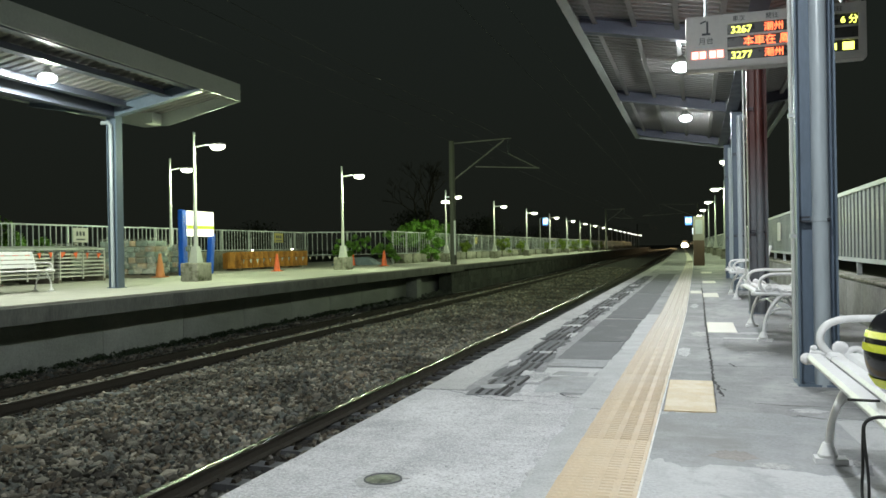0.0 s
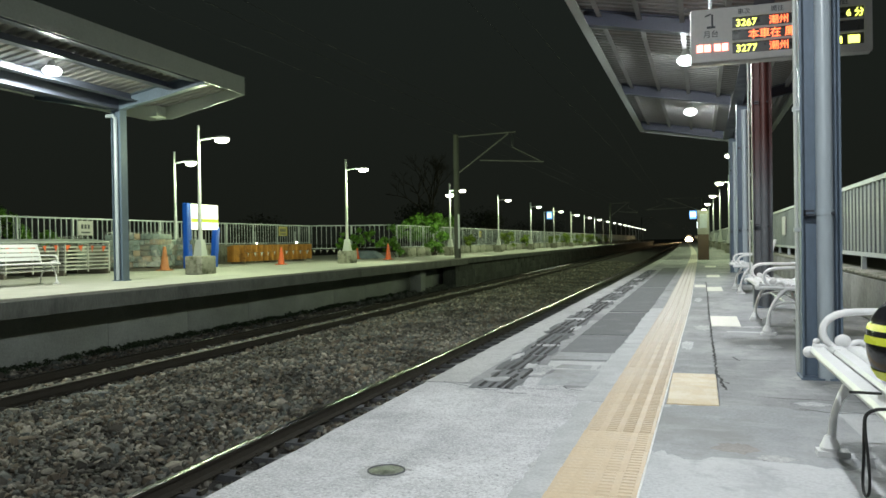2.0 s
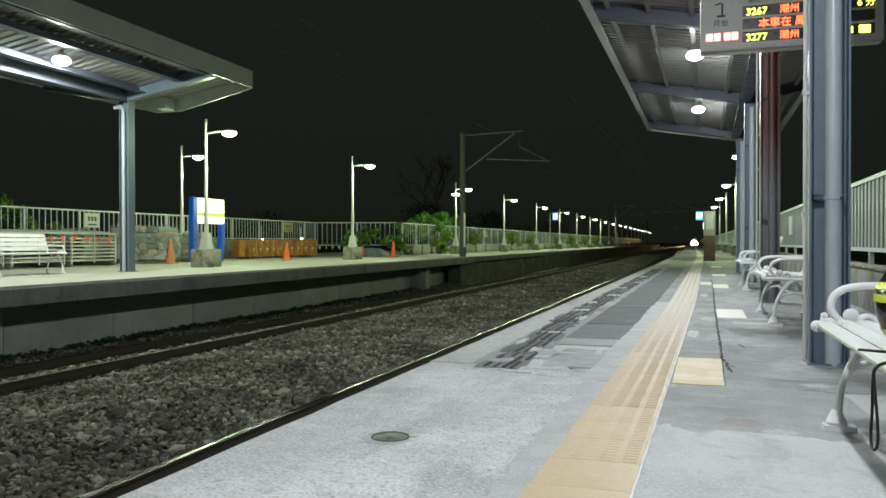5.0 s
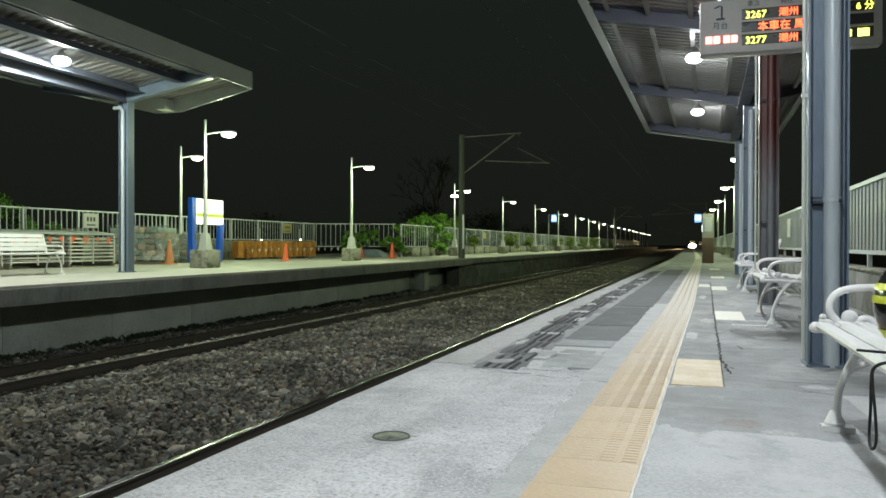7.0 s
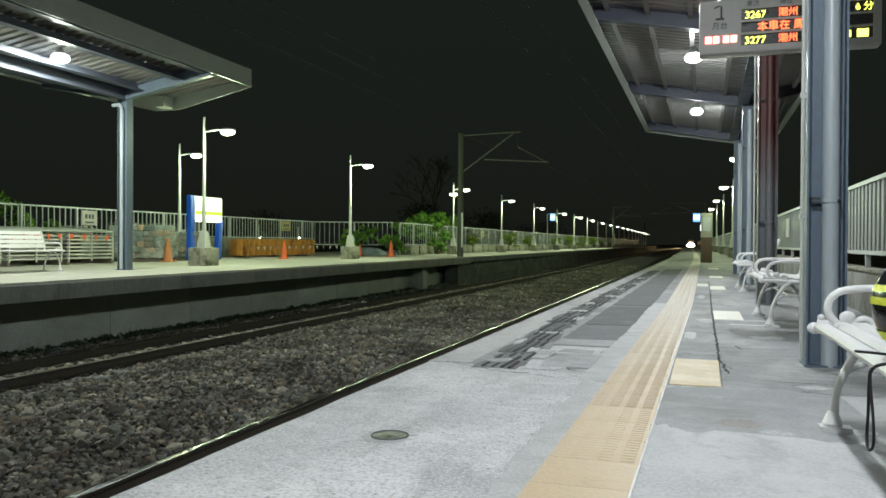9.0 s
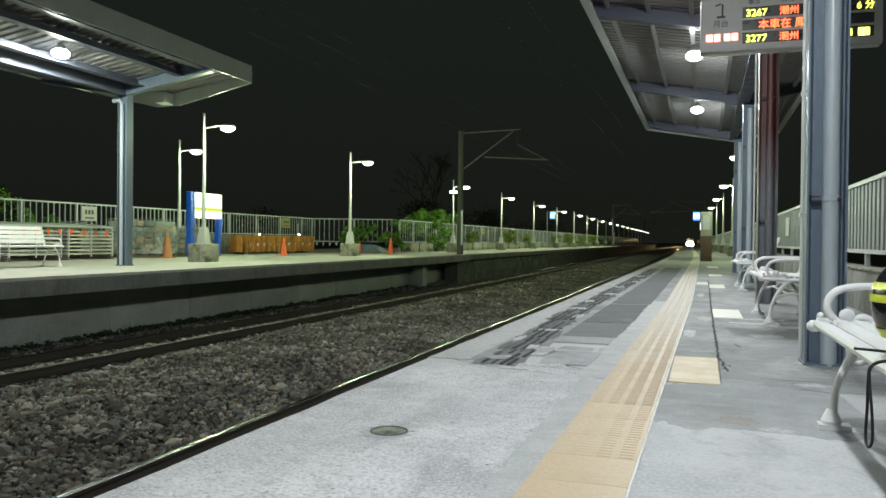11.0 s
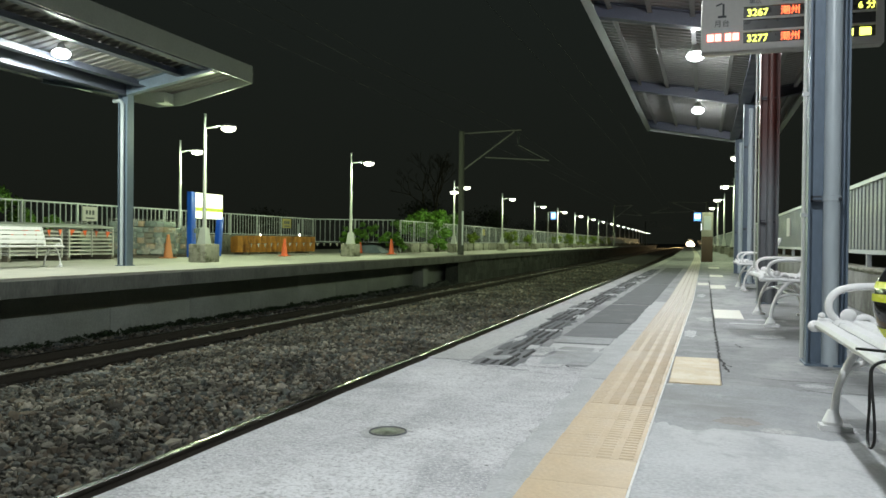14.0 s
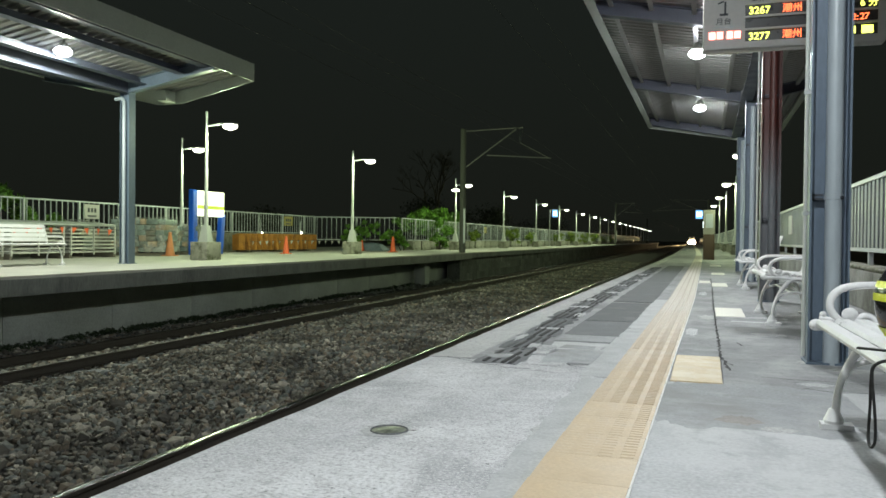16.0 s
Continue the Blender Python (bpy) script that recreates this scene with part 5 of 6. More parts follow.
def fence_run(name, pts, z0, z1, label, step=0.19, bar=0.026):
    f = thing(name, label, "fence", kind="structure")
    bars = Mesh()
    bars.box(-bar / 2, bar / 2, -bar / 2, bar / 2, z0, z1)
    bme = bars.data("bar", FENCE_GREY)
    post = Mesh()
    post.box(-0.035, 0.035, -0.035, 0.035, 0.0, z1 + 0.01)
    pme = post.data("post", FENCE_GREY)
    far = Mesh()
    count = 0
    for (ax, ay), (bx, by) in zip(pts, pts[1:]):
        ln = math.hypot(bx - ax, by - ay)
        m = Mesh()
        nrm = Vector((-(by - ay), bx - ax)) / ln * 0.025
        for za, zb in ((z1 - 0.03, z1 + 0.02), (z0 - 0.02, z0 + 0.02)):
            m.add([(ax + nrm.x, ay + nrm.y, za), (ax - nrm.x, ay - nrm.y, za), (bx - nrm.x, by - nrm.y, za), (bx + nrm.x, by + nrm.y, za), (ax + nrm.x, ay + nrm.y, zb), (ax - nrm.x, ay - nrm.y, zb), (bx - nrm.x, by - nrm.y, zb), (bx + nrm.x, by + nrm.y, zb)], [(0, 1, 2, 3), (4, 7, 6, 5), (0, 4, 5, 1), (2, 6, 7, 3), (0, 3, 7, 4), (1, 5, 6, 2)])
        part("rails", m, FENCE_GREY, f)
        n = int(ln / step)
        for i in range(n):
            x, y = ax + (bx - ax) * (i + 0.5) / n, ay + (by - ay) * (i + 0.5) / n
            if count < 290 and y < 75:
                part("bar", bme, FENCE_GREY, f, at=(x, y, 0))
                count += 1
            else:
                far.box(x - bar / 2, x + bar / 2, y - bar / 2, y + bar / 2, z0, z1)
        for i in range(int(ln / 2.4) + 1):
            x, y = ax + (bx - ax) * i * 2.4 / ln, ay + (by - ay) * i * 2.4 / ln
            if y < 120:
                part("post", pme, FENCE_GREY, f, at=(x, y, 0))
    if far.v:
        tagged(part("far_bars", far, FENCE_GREY, f), kind="stuff")


def far_boundary():
    fence_run("fence_west", [(-20.6, 8.0), (-20.6, 40.5)], 0.95, 1.9, "grey steel bar fence behind the far platform", 0.25)
    fence_run("fence_corner", [(-20.6, 40.5), (-16.3, 42.4)], 0.6, 1.9, "grey steel bar fence across the far platform's corner", 0.27)
    fence_run("fence_planter", [(-16.2, 43.0), (-16.2, 50.0)], 0.6, 1.9, "open grey bar fence overgrown with shrubs", 0.4)
    fence_run("fence_far", [(-16.2, 50.0), (-16.2, 270.0)], 0.6, 1.9, "grey steel fence along the planters of the far platform", 0.2, 0.017)
    w = Mesh()
    w.box(-20.75, -20.5, 8, 40.5, 0, 0.9)
    solid("wall_west", w, BLOCK, "low concrete wall under the fence", "wall", kind="structure")
    p = thing("planter_wall", "row of weathered concrete planter blocks along the fence", "planter", kind="structure")
    b = Mesh()
    b.box(-0.3, 0.3, -0.72, 0.72, 0, 0.56)
    bme = b.data("planter_block", BLOCK, bevel=0.03)
    for i in range(120):
        part("planter_block", bme, BLOCK, p, at=(-15.95 + 0.05 * math.sin(i * 2.3), 44.2 + 1.55 * i, 0))
    for (x, y, z, turn, ma, lab, w2, h2) in ((-20.586, 23.0, 1.3, 90, SIGN_CASE, "white notice plate tied to the fence", 0.72, 0.52), (-20.586, 37.4, 1.32, 90, YELLOW_SIGN, "yellow notice plate on the fence", 0.95, 0.5), (-16.186, 62.5, 1.2, 90, YELLOW_SIGN, "yellow notice plate on the planter fence", 0.7, 0.5)):
        n = thing("notice_plate", lab, "notice", at=(x, y, z), turn=turn)
        m = Mesh()
        m.box(-w2 / 2, w2 / 2, -0.012, 0.0, 0, h2)
        part("plate", m, ma, n)
        m = Mesh()
        for k in range(3):
            m.box(-w2 * 0.3 + k * w2 * 0.22, -w2 * 0.3 + k * w2 * 0.22 + w2 * 0.14, -0.018, -0.013, h2 * 0.45, h2 * 0.75)
        m.box(-w2 * 0.3, w2 * 0.3, -0.018, -0.013, h2 * 0.15, h2 * 0.25)
        part("print", m, INK, n)


def pole_lamp(x, y, reach, base=True, z=4.08, watts=0.0, name="street_lamp", flood=False, side=1, block=0.6):
    g = thing(name, "white platform lamp pole with a lit head" + (" on a concrete block" if base else ""), "street lamp", at=(x, y, 0), group="platform lamps")
    zb = 0.0
    if base:
        m = Mesh()
        m.box(-block / 2, block / 2, -block * 0.62, block * 0.62, 0, 0.55)
        part("base_block", m, BLOCK, g, "weathered concrete block", bevel=0.03)
        zb = 0.55
    m = Mesh()
    m.prism([(-0.16, -0.16), (0.16, -0.16), (0.16, 0.16), (-0.16, 0.16)], "z", zb, zb + 0.02)
    vs = [(-0.15, -0.15, zb + 0.02), (0.15, -0.15, zb + 0.02), (0.15, 0.15, zb + 0.02), (-0.15, 0.15, zb + 0.02), (-0.09, -0.09, zb + 0.5), (0.09, -0.09, zb + 0.5), (0.09, 0.09, zb + 0.5), (-0.09, 0.09, zb + 0.5)]
    m.add(vs, [(0, 1, 5, 4), (1, 2, 6, 5), (2, 3, 7, 6), (3, 0, 4, 7), (4, 5, 6, 7)])
    part("pole_foot", m, POLE_WHITE, g)
    m = Mesh()
    m.tube([(0, 0, zb + 0.45), (0, 0, 2.2), (0, 0, z - 0.2)], [0.066, 0.052, 0.043], 12)
    part("pole", m, POLE_WHITE, g)
    # Tip and arm take a darker grey to paint in the hood's shade.
    m = Mesh()
    m.tube([(0, 0, z - 0.2), (0, 0, z + 0.42)], 0.038, 10)
    part("pole_tip", m, FENCE_GREY, g)
    m = Mesh()
    m.tube([(0, 0, z - 0.02), (side * reach * 0.6, 0, z + 0.03), (side * (reach - 0.2), 0, z + 0.03)], 0.028, 8)
    part("arm", m, FENCE_GREY, g)
    m = Mesh()
    m.ball((side * reach, 0, z + 0.01), (0.26, 0.19, 0.06), 14, 8)
    hood = part("hood", m, FENCE_GREY, g)
    # Lens made larger than a real one to stand for its bloom.
    m = Mesh()
    m.ball((side * reach, 0, z - 0.05), (0.23, 0.18, 0.11), 16, 10)
    part("lens", m, LAMP_WARM, hood, "glowing lens").visible_shadow = False
    if flood:
        for dx in (-0.13, 0.13):
            m = Mesh()
            m.box(dx - 0.08, dx + 0.08, -0.1, 0.04, z - 0.4, z - 0.27, pose(0, 0, 0, 0, 0, 0))
            part("flood_lamp", m, LAMP_WARM, g, "glowing flood lamp")
    if watts:
        point_lamp((x + side * reach, y, z - 0.13), watts, WARM, 0.08)
    return g


def lamps():
    BENT[0] = True
    for at, watts in zip(NEAR_LAMPS, NEAR_WATTS):
        hanging_lamp(at, 3.58, LAMP_COOL, watts, COOL)
    BENT[0] = False
    for at, watts in zip(FAR_LAMPS, FAR_WATTS):
        hanging_lamp(at, 4.75, LAMP_COOL, watts, (0.92, 1.0, 0.85), "canopy_lamp")
    for i, y in enumerate(POLE_YS):
        pole_lamp(-14.05, y, 0.82, True, 4.08, POLE_WATTS if i < 9 else 0, flood=(i == 2))
    pole_lamp(-18.9, 25.9, 0.75, False, 4.1, POLE_WATTS * 0.7)
    BENT[0] = True
    for i, y in enumerate(NEAR_POLES):
        pole_lamp(1.7, y, 0.5, True, 3.92, POLE_WATTS * 0.7 if i < 4 else 0, side=-1, block=0.5)
    BENT[0] = False


def cone(at, h=0.75, material=None, label="orange traffic cone standing on the platform"):
    g = thing("traffic_cone", label, "traffic cone", at=at, group="traffic cones")
    k = h / 0.75
    m = Mesh()
    m.box(-0.19 * k, 0.19 * k, -0.19 * k, 0.19 * k, 0, 0.035 * k)
    part("base", m, material or ORANGE, g, bevel=0.01)
    m = Mesh()
    m.lathe([(0.15 * k, 0.03 * k), (0.14 * k, 0.06 * k), (0.05 * k, 0.68 * k), (0.045 * k, 0.74 * k), (0.02 * k, 0.75 * k)], 20)
    part("cone_body", m, material or ORANGE, g)


def sheet_pile():
    g = thing("sheet_pile_stack", "stack of rusty orange corrugated sheet piles", "sheet piles", at=(-19.62, 30.95, 0))
    ang = math.atan2(6.4, 0.5)
    R = pose(0, 0, 0, 0, 0, math.degrees(ang))
    ln = 6.4
    prof = []
    t = 0.0
    while t < ln:
        prof += [(t, 0.0), (t + 0.16, 0.0), (t + 0.24, 0.2), (t + 0.36, 0.2), (t + 0.44, 0.0)]
        t += 0.44
    for k in range(3):
        m = Mesh()
        off = 0.12 * k
        n = len(prof)
        rows = []
        for z in (0.1, 0.86 - 0.03 * k):
            for d in (0.0, 0.03):
                rows.append([R @ Vector((p[0], -p[1] + off + d, z)) for p in prof])
        for a, b in ((0, 2), (3, 1), (2, 3), (1, 0)):
            m.add(rows[a] + rows[b], [(i, i + 1, n + i + 1, n + i) for i in range(n - 1)])
        part("corrugated_sheet", m, RUST, g, smooth=True)
    for t in (0.6, 3.2, 5.7):
        m = Mesh()
        m.box(t - 0.08, t + 0.08, -0.3, 0.45, 0.0, 0.1, R)
        part("dunnage", m, WOOD, g)


def stone_bundles():
    rng = random.Random(3)
    for (x, y, w, d, h) in ((-19.0, 23.9, 2.0, 1.3, 1.4), (-18.75, 26.0, 1.15, 1.1, 1.2), (-20.0, 21.6, 0.9, 0.9, 1.25)):
        g = thing("stone_pallet", "plastic-wrapped pallet of stacked paving stones", "stone pallet", at=(x, y, 0), group="stone pallets", turn=18)
        for k in range(5):
            m = Mesh()
            m.box(-w / 2 + k * w / 4.6, -w / 2 + k * w / 4.6 + 0.1, -d / 2, d / 2, 0.09, 0.12)
            part("pallet_board", m, WOOD, g)
        for a in (-d / 2, d / 2 - 0.1):
            m = Mesh()
            m.box(-w / 2, w / 2, a, a + 0.1, 0, 0.09)
            part("pallet_bearer", m, WOOD, g)
        nz = int((h - 0.12) / 0.2)
        for k in range(nz):
            a = -w / 2
            while a < w / 2 - 0.12:
                ln = rng.uniform(0.14, 0.36)
                m = Mesh()
                lift = rng.uniform(-0.02, 0.02)
                m.box(a, min(a + ln, w / 2), -d / 2 + rng.uniform(0, 0.09), d / 2, 0.12 + 0.2 * k, 0.31 + 0.2 * k + lift)
                part("stone", m, rng.choice((STONE_BUNDLE, STONE_TAN, STONE_GREEN, STONE_GREEN)), g, bevel=0.03)
                a += ln + 0.008
        m = Mesh()
        n = 10
        vs = [(-w / 2 - 0.03 + (w + 0.06) * i / n, -d / 2 - 0.03 + (d + 0.06) * j / n, h - 0.02 + 0.05 * noise.noise(Vector((x + i * 0.5, y + j * 0.5, 0)))) for j in range(n + 1) for i in range(n + 1)]
        m.add(vs, [(j * (n + 1) + i, j * (n + 1) + i + 1, (j + 1) * (n + 1) + i + 1, (j + 1) * (n + 1) + i) for j in range(n) for i in range(n)])
        # the film hangs down the sides in folds
        k2 = 16
        for ax, ay, bx, by in ((-w / 2, -d / 2, w / 2, -d / 2), (w / 2, -d / 2, w / 2, d / 2)):
            nx, ny = (by - ay), -(bx - ax)
            ln = math.hypot(nx, ny)
            vs = []
            for a in range(k2 + 1):
                for b in range(k2 + 1):
                    u, v = a / k2, b / k2
                    o = 0.05 + 0.045 * noise.noise(Vector((x + u * 6, y, v * 3.5)))
                    vs.append((ax + (bx - ax) * u + nx / ln * o, ay + (by - ay) * u + ny / ln * o, h * 0.99 - (h - 0.16) * v))
            m.add(vs, [(a * (k2 + 1) + b, a * (k2 + 1) + b + 1, (a + 1) * (k2 + 1) + b + 1, (a + 1) * (k2 + 1) + b) for a in range(k2) for b in range(k2)])
        part("wrap", m, FILM, g, "cloudy plastic wrap")


def racks():
    for i, (x, y) in enumerate(((-18.7, 14.9), (-18.7, 17.1), (-18.7, 19.3))):
        g = thing("steel_frame_stack", "stack of pale steel frames with horizontal bars", "steel frames", at=(x, y, 0), group="steel frame stacks")
        m = Mesh()
        for yy in (0.0, 1.9):
            m = Mesh()
            m.box(-0.6, 0.6, yy, yy + 0.1, 0, 0.14)
            part("timber", m, WOOD, g)
        for k in range(7):
            z = 0.17 + 0.115 * k
            m = Mesh()
            m.box(0.55, 0.6, 0.0, 2.0, z, z + 0.045)
            m.box(-0.6, -0.55, 0.0, 2.0, z, z + 0.045)
            m.box(-0.55, 0.55, 0.0, 0.05, z, z + 0.045)
            m.box(-0.55, 0.55, 1.95, 2.0, z, z + 0.045)
            m.box(-0.55, 0.55, 1.0, 1.05, z, z + 0.045)
            part("frame", m, RACK, g)
        for yy in (0.03, 0.98, 1.93):
            m = Mesh()
            m.box(0.6, 0.635, yy, yy + 0.04, 0.1, 0.98)
            part("upright", m, RACK, g)
    t = Mesh()
    t.prism([(-19.4, 1.0), (-18.0, 1.0), (-18.0, 1.06), (-18.7, 1.14), (-19.4, 1.06)], "y", 14.8, 21.2)
    solid("tarpaulin", t, PALE_SHEET, "pale grey tarpaulin over the stacked frames", "tarpaulin", bevel=0.02)


def bunting(name, pts, material, label, step):
    g = thing(name, label, "bunting", at=pts[0])
    o = Vector(pts[0])
    rope = [Vector(p) - o for p in pts]
    m = Mesh()
    m.tube(rope, 0.008, 6)
    part("rope", m, WIRE, g)
    f = Mesh()
    f.add([(-0.095, 0, 0), (0.095, 0, 0), (0, 0.015, -0.2), (-0.095, 0.006, 0), (0.095, 0.006, 0), (0, 0.02, -0.2)], [(0, 1, 2), (3, 5, 4), (0, 3, 4, 1), (1, 4, 5, 2), (2, 5, 3, 0)])
    me = f.data("flag", material)
    k = 0
    for a, b in zip(rope, rope[1:]):
        d = b - a
        n = max(1, int(d.length / step))
        for i in range(n):
            k += 1
            p = a + d * (i + 0.5) / n
            part("flag", me, material, g, at=Matrix.Translation(p) @ pose(0, 0, 0, 0, 12 * math.sin(k * 2.1), math.degrees(math.atan2(d.y, d.x)) + 14 * math.sin(k * 1.7)))


def name_board():
    g = thing("station_name_board", "lit station name board with bright blue side posts", "sign", at=(-18.2, 25.75, 0), group="")
    for y0 in (-0.35, 1.65):
        m = Mesh()
        m.prism([(y0 + 0.1, 0.0), (y0 + 0.42, 0.0), (y0 + 0.36, 2.5), (y0 + 0.1, 2.5)], "x", -0.1, 0.1) if y0 < 0 else m.prism([(y0 - 0.15, 0.0), (y0 + 0.1, 0.0), (y0 + 0.3, 1.6), (y0 + 0.05, 1.6)], "x", -0.1, 0.1)
        part("side_post", m, BLUE_PAINT, g, "bright blue post", bevel=0.015)
    m = Mesh()
    m.box(-0.08, 0.1, 0.03, 1.83, 1.5, 2.48)
    lb = part("light_box", m, BOARD_GLOW, g, "lit white panel", bevel=0.01)
    m = Mesh()
    m.box(0.1, 0.106, 0.03, 1.83, 1.78, 1.92)
    part("stripe", m, BOARD_STRIPE, lb, "lit yellow-green stripe")


# ---- overhead line, masts ----
def mast(x, y, reach, side=1, h=6.7, label="grey concrete catenary mast with a cantilever arm"):
    g = thing("catenary_mast", label, "catenary mast", at=(x, y, 0), group="catenary masts")
    m = Mesh()
    m.tube([(0, 0, -0.0), (0, 0, h)], [0.17, 0.14], 16)
    part("pole", m, MAST, g)
    m = Mesh()
    m.tube([(0, 0, h - 0.12), (side * reach, 0, h - 0.02)], 0.03, 8)
    part("top_tube", m, CAST_ARM, g)
    m = Mesh()
    m.tube([(side * 0.15, 0, h - 2.0), (side * reach * 0.88, 0, h - 0.1)], 0.035, 8)
    part("strut", m, CAST_ARM, g)
    m = Mesh()
    m.tube([(side * reach * 0.4, 0, h - 1.4), (side * reach * 1.45, 0, h - 1.62)], 0.028, 8)
    part("registration_arm", m, CAST_ARM, g)
    m = Mesh()
    m.lathe([(0.03, 0), (0.07, 0.05), (0.03, 0.1), (0.07, 0.17), (0.03, 0.22), (0.07, 0.29), (0.03, 0.34), (0.03, 0.6)], 10, (side * reach * 0.95, 0, h - 0.72))
    part("insulator", m, BLACK_STEEL, g)
    m = Mesh()
    m.tube([(side * reach * 0.95, 0, h - 0.8), (side * reach * 1.4, 0, h - 1.58)], 0.02, 6)
    part("steady_arm", m, CAST_ARM, g)
    m = Mesh()
    m.box(0.12, 0.2, -0.26, -0.2, 0.5, 2.3)
    part("mast_plate", m, FENCE_GREY, g)
    return g


def overhead():
    mast(-11.5, 39.6, 3.2, 1, 6.5)
    for y in (128, 222):
        mast(-11.5, y, 3.0)
    for y in (118,):
        mast(2.4, y, 5.4, -1)
    ys = [-20, 0, 20, 39.6, 60, 82, 105, 128, 175, 222, 300, 420, 600]
    for nm, x, z, sag, r in (("contact_wire", -9.0, 5.08, 0, 0.004), ("messenger_wire", -9.1, 6.45, 0.35, 0.005), ("contact_wire", -3.6, 5.0, 0, 0.003), ("messenger_wire", -3.6, 6.3, 0.3, 0.003), ("feeder_wire", -11.6, 7.2, 0.2, 0.006)):
        m = Mesh()
        pts = []
        for a, b in zip(ys, ys[1:]):
            for i in range(4):
                y = a + (b - a) * i / 4
                pts.append((x + track_x(y), y, z - sag * (0.5 - 0.5 * math.cos(2 * math.pi * (y - 39.6) / 43))))
        m.tube(pts, r, 6)
        solid(nm, m, WIRE, "thin overhead line wire above the track", "wire", kind="structure")


# ---- plants ----
def leaf_clump(centres, size, count, seed, squash=0.8):
    """Many small bent leaves scattered through uneven lobes."""
    rng = np.random.RandomState(seed)
    m = Mesh()
    vs, fs = [], []
    k = 0
    tot = sum(c[3] ** 2 for c in centres)
    for cx, cy, cz, r in centres:
        n = int(count * r ** 2 / tot)
        for _ in range(n):
            d = rng.normal(size=3)
            d /= np.linalg.norm(d)
            p = np.array([cx, cy, cz]) + d * r * rng.uniform(0.45, 1.08) * np.array([1, 1, squash])
            if p[2] < 0.02:
                continue
            u = rng.normal(size=3)
            u /= np.linalg.norm(u)
            w = np.cross(u, d + rng.normal(size=3) * 0.5)
            w /= np.linalg.norm(w) + 1e-6
            s = size * rng.uniform(0.6, 1.4)
            nn = np.cross(u, w)
            vs += [p - u * s, p + w * s * 0.42 + nn * s * 0.12, p + u * s, p - w * s * 0.42 + nn * s * 0.12]
            fs.append((k, k + 1, k + 2, k + 3))
            k += 4
    return m.add(vs, fs)


def bush(name, at, lobes, size, count, material, label, seed, stems=True):
    g = thing(name, label, "shrub", at=at)
    rng = random.Random(seed)
    loose = []
    for cx, cy, cz, r in lobes:
        for _ in range(6):
            loose.append((cx + rng.uniform(-0.9, 0.9) * r, cy + rng.uniform(-1.1, 1.1) * r, max(0.15, cz + rng.uniform(-1.0, 0.75) * r), r * rng.uniform(0.22, 0.55)))
    part("foliage", leaf_clump(loose, size * 0.85, int(count * 1.1), seed), material, g)
    if stems:
        m = Mesh()
        for cx, cy, cz, r in lobes:
            m.tube([(cx * 0.3, cy * 0.3, 0), (cx * 0.7, cy * 0.7, cz * 0.5), (cx, cy, cz)], [0.03, 0.02, 0.008], 6)
        part("stems", m, BARK, g)
    return g


def bare_tree(at, h, seed, name="tree"):
    g = thing(name, "bare branching tree dark against the night sky", "tree", at=at)
    rng = random.Random(seed)
    m = Mesh()
    def grow(p, d, ln, r, depth):
        q = p + d * ln
        mid = p + d * ln * 0.5 + Vector((rng.uniform(-1, 1), rng.uniform(-1, 1), rng.uniform(-0.5, 0.5))) * ln * 0.08
        m.tube([p, mid, q], [r, r * 0.8, r * 0.6], 6 if depth > 2 else 4, cap=False)
        if depth == 0:
            return
        for _ in range(3 if depth > 1 else 4):
            nd = (d + Vector((rng.uniform(-1, 1), rng.uniform(-1, 1), rng.uniform(-0.35, 0.6))) * 0.75).normalized()
            grow(q, nd, ln * rng.uniform(0.6, 0.82), r * 0.58, depth - 1)
    grow(Vector((0, 0, 0)), Vector((0, 0, 1)), h * 0.33, h * 0.022, 5)
    part("branchwork", m, BARK, g)


def leafy_tree(at, h, w, seed):
    g = thing("tree", "dark leafy tree behind the station fence", "tree", at=at, group="background trees")
    rng = random.Random(seed)
    m = Mesh()
    m.tube([(0, 0, 0), (0.1, 0, h * 0.3), (0, 0.1, h * 0.6)], [h * 0.035, h * 0.025, h * 0.012], 8)
    for i in range(6):
        a = i * 1.05
        m.tube([(0, 0, h * (0.3 + 0.05 * i)), (math.cos(a) * w * 0.3, math.sin(a) * w * 0.3, h * (0.5 + 0.06 * i))], [h * 0.014, h * 0.005], 6)
    part("trunk", m, BARK, g)
    lobes = [(rng.uniform(-1, 1) * w * 0.4, rng.uniform(-1, 1) * w * 0.4, h * rng.uniform(0.42, 0.85), w * rng.uniform(0.16, 0.3)) for _ in range(14)]
    part("crown", leaf_clump(lobes, 0.16 * h / 6, 2600, seed), LEAF_DARK, g)


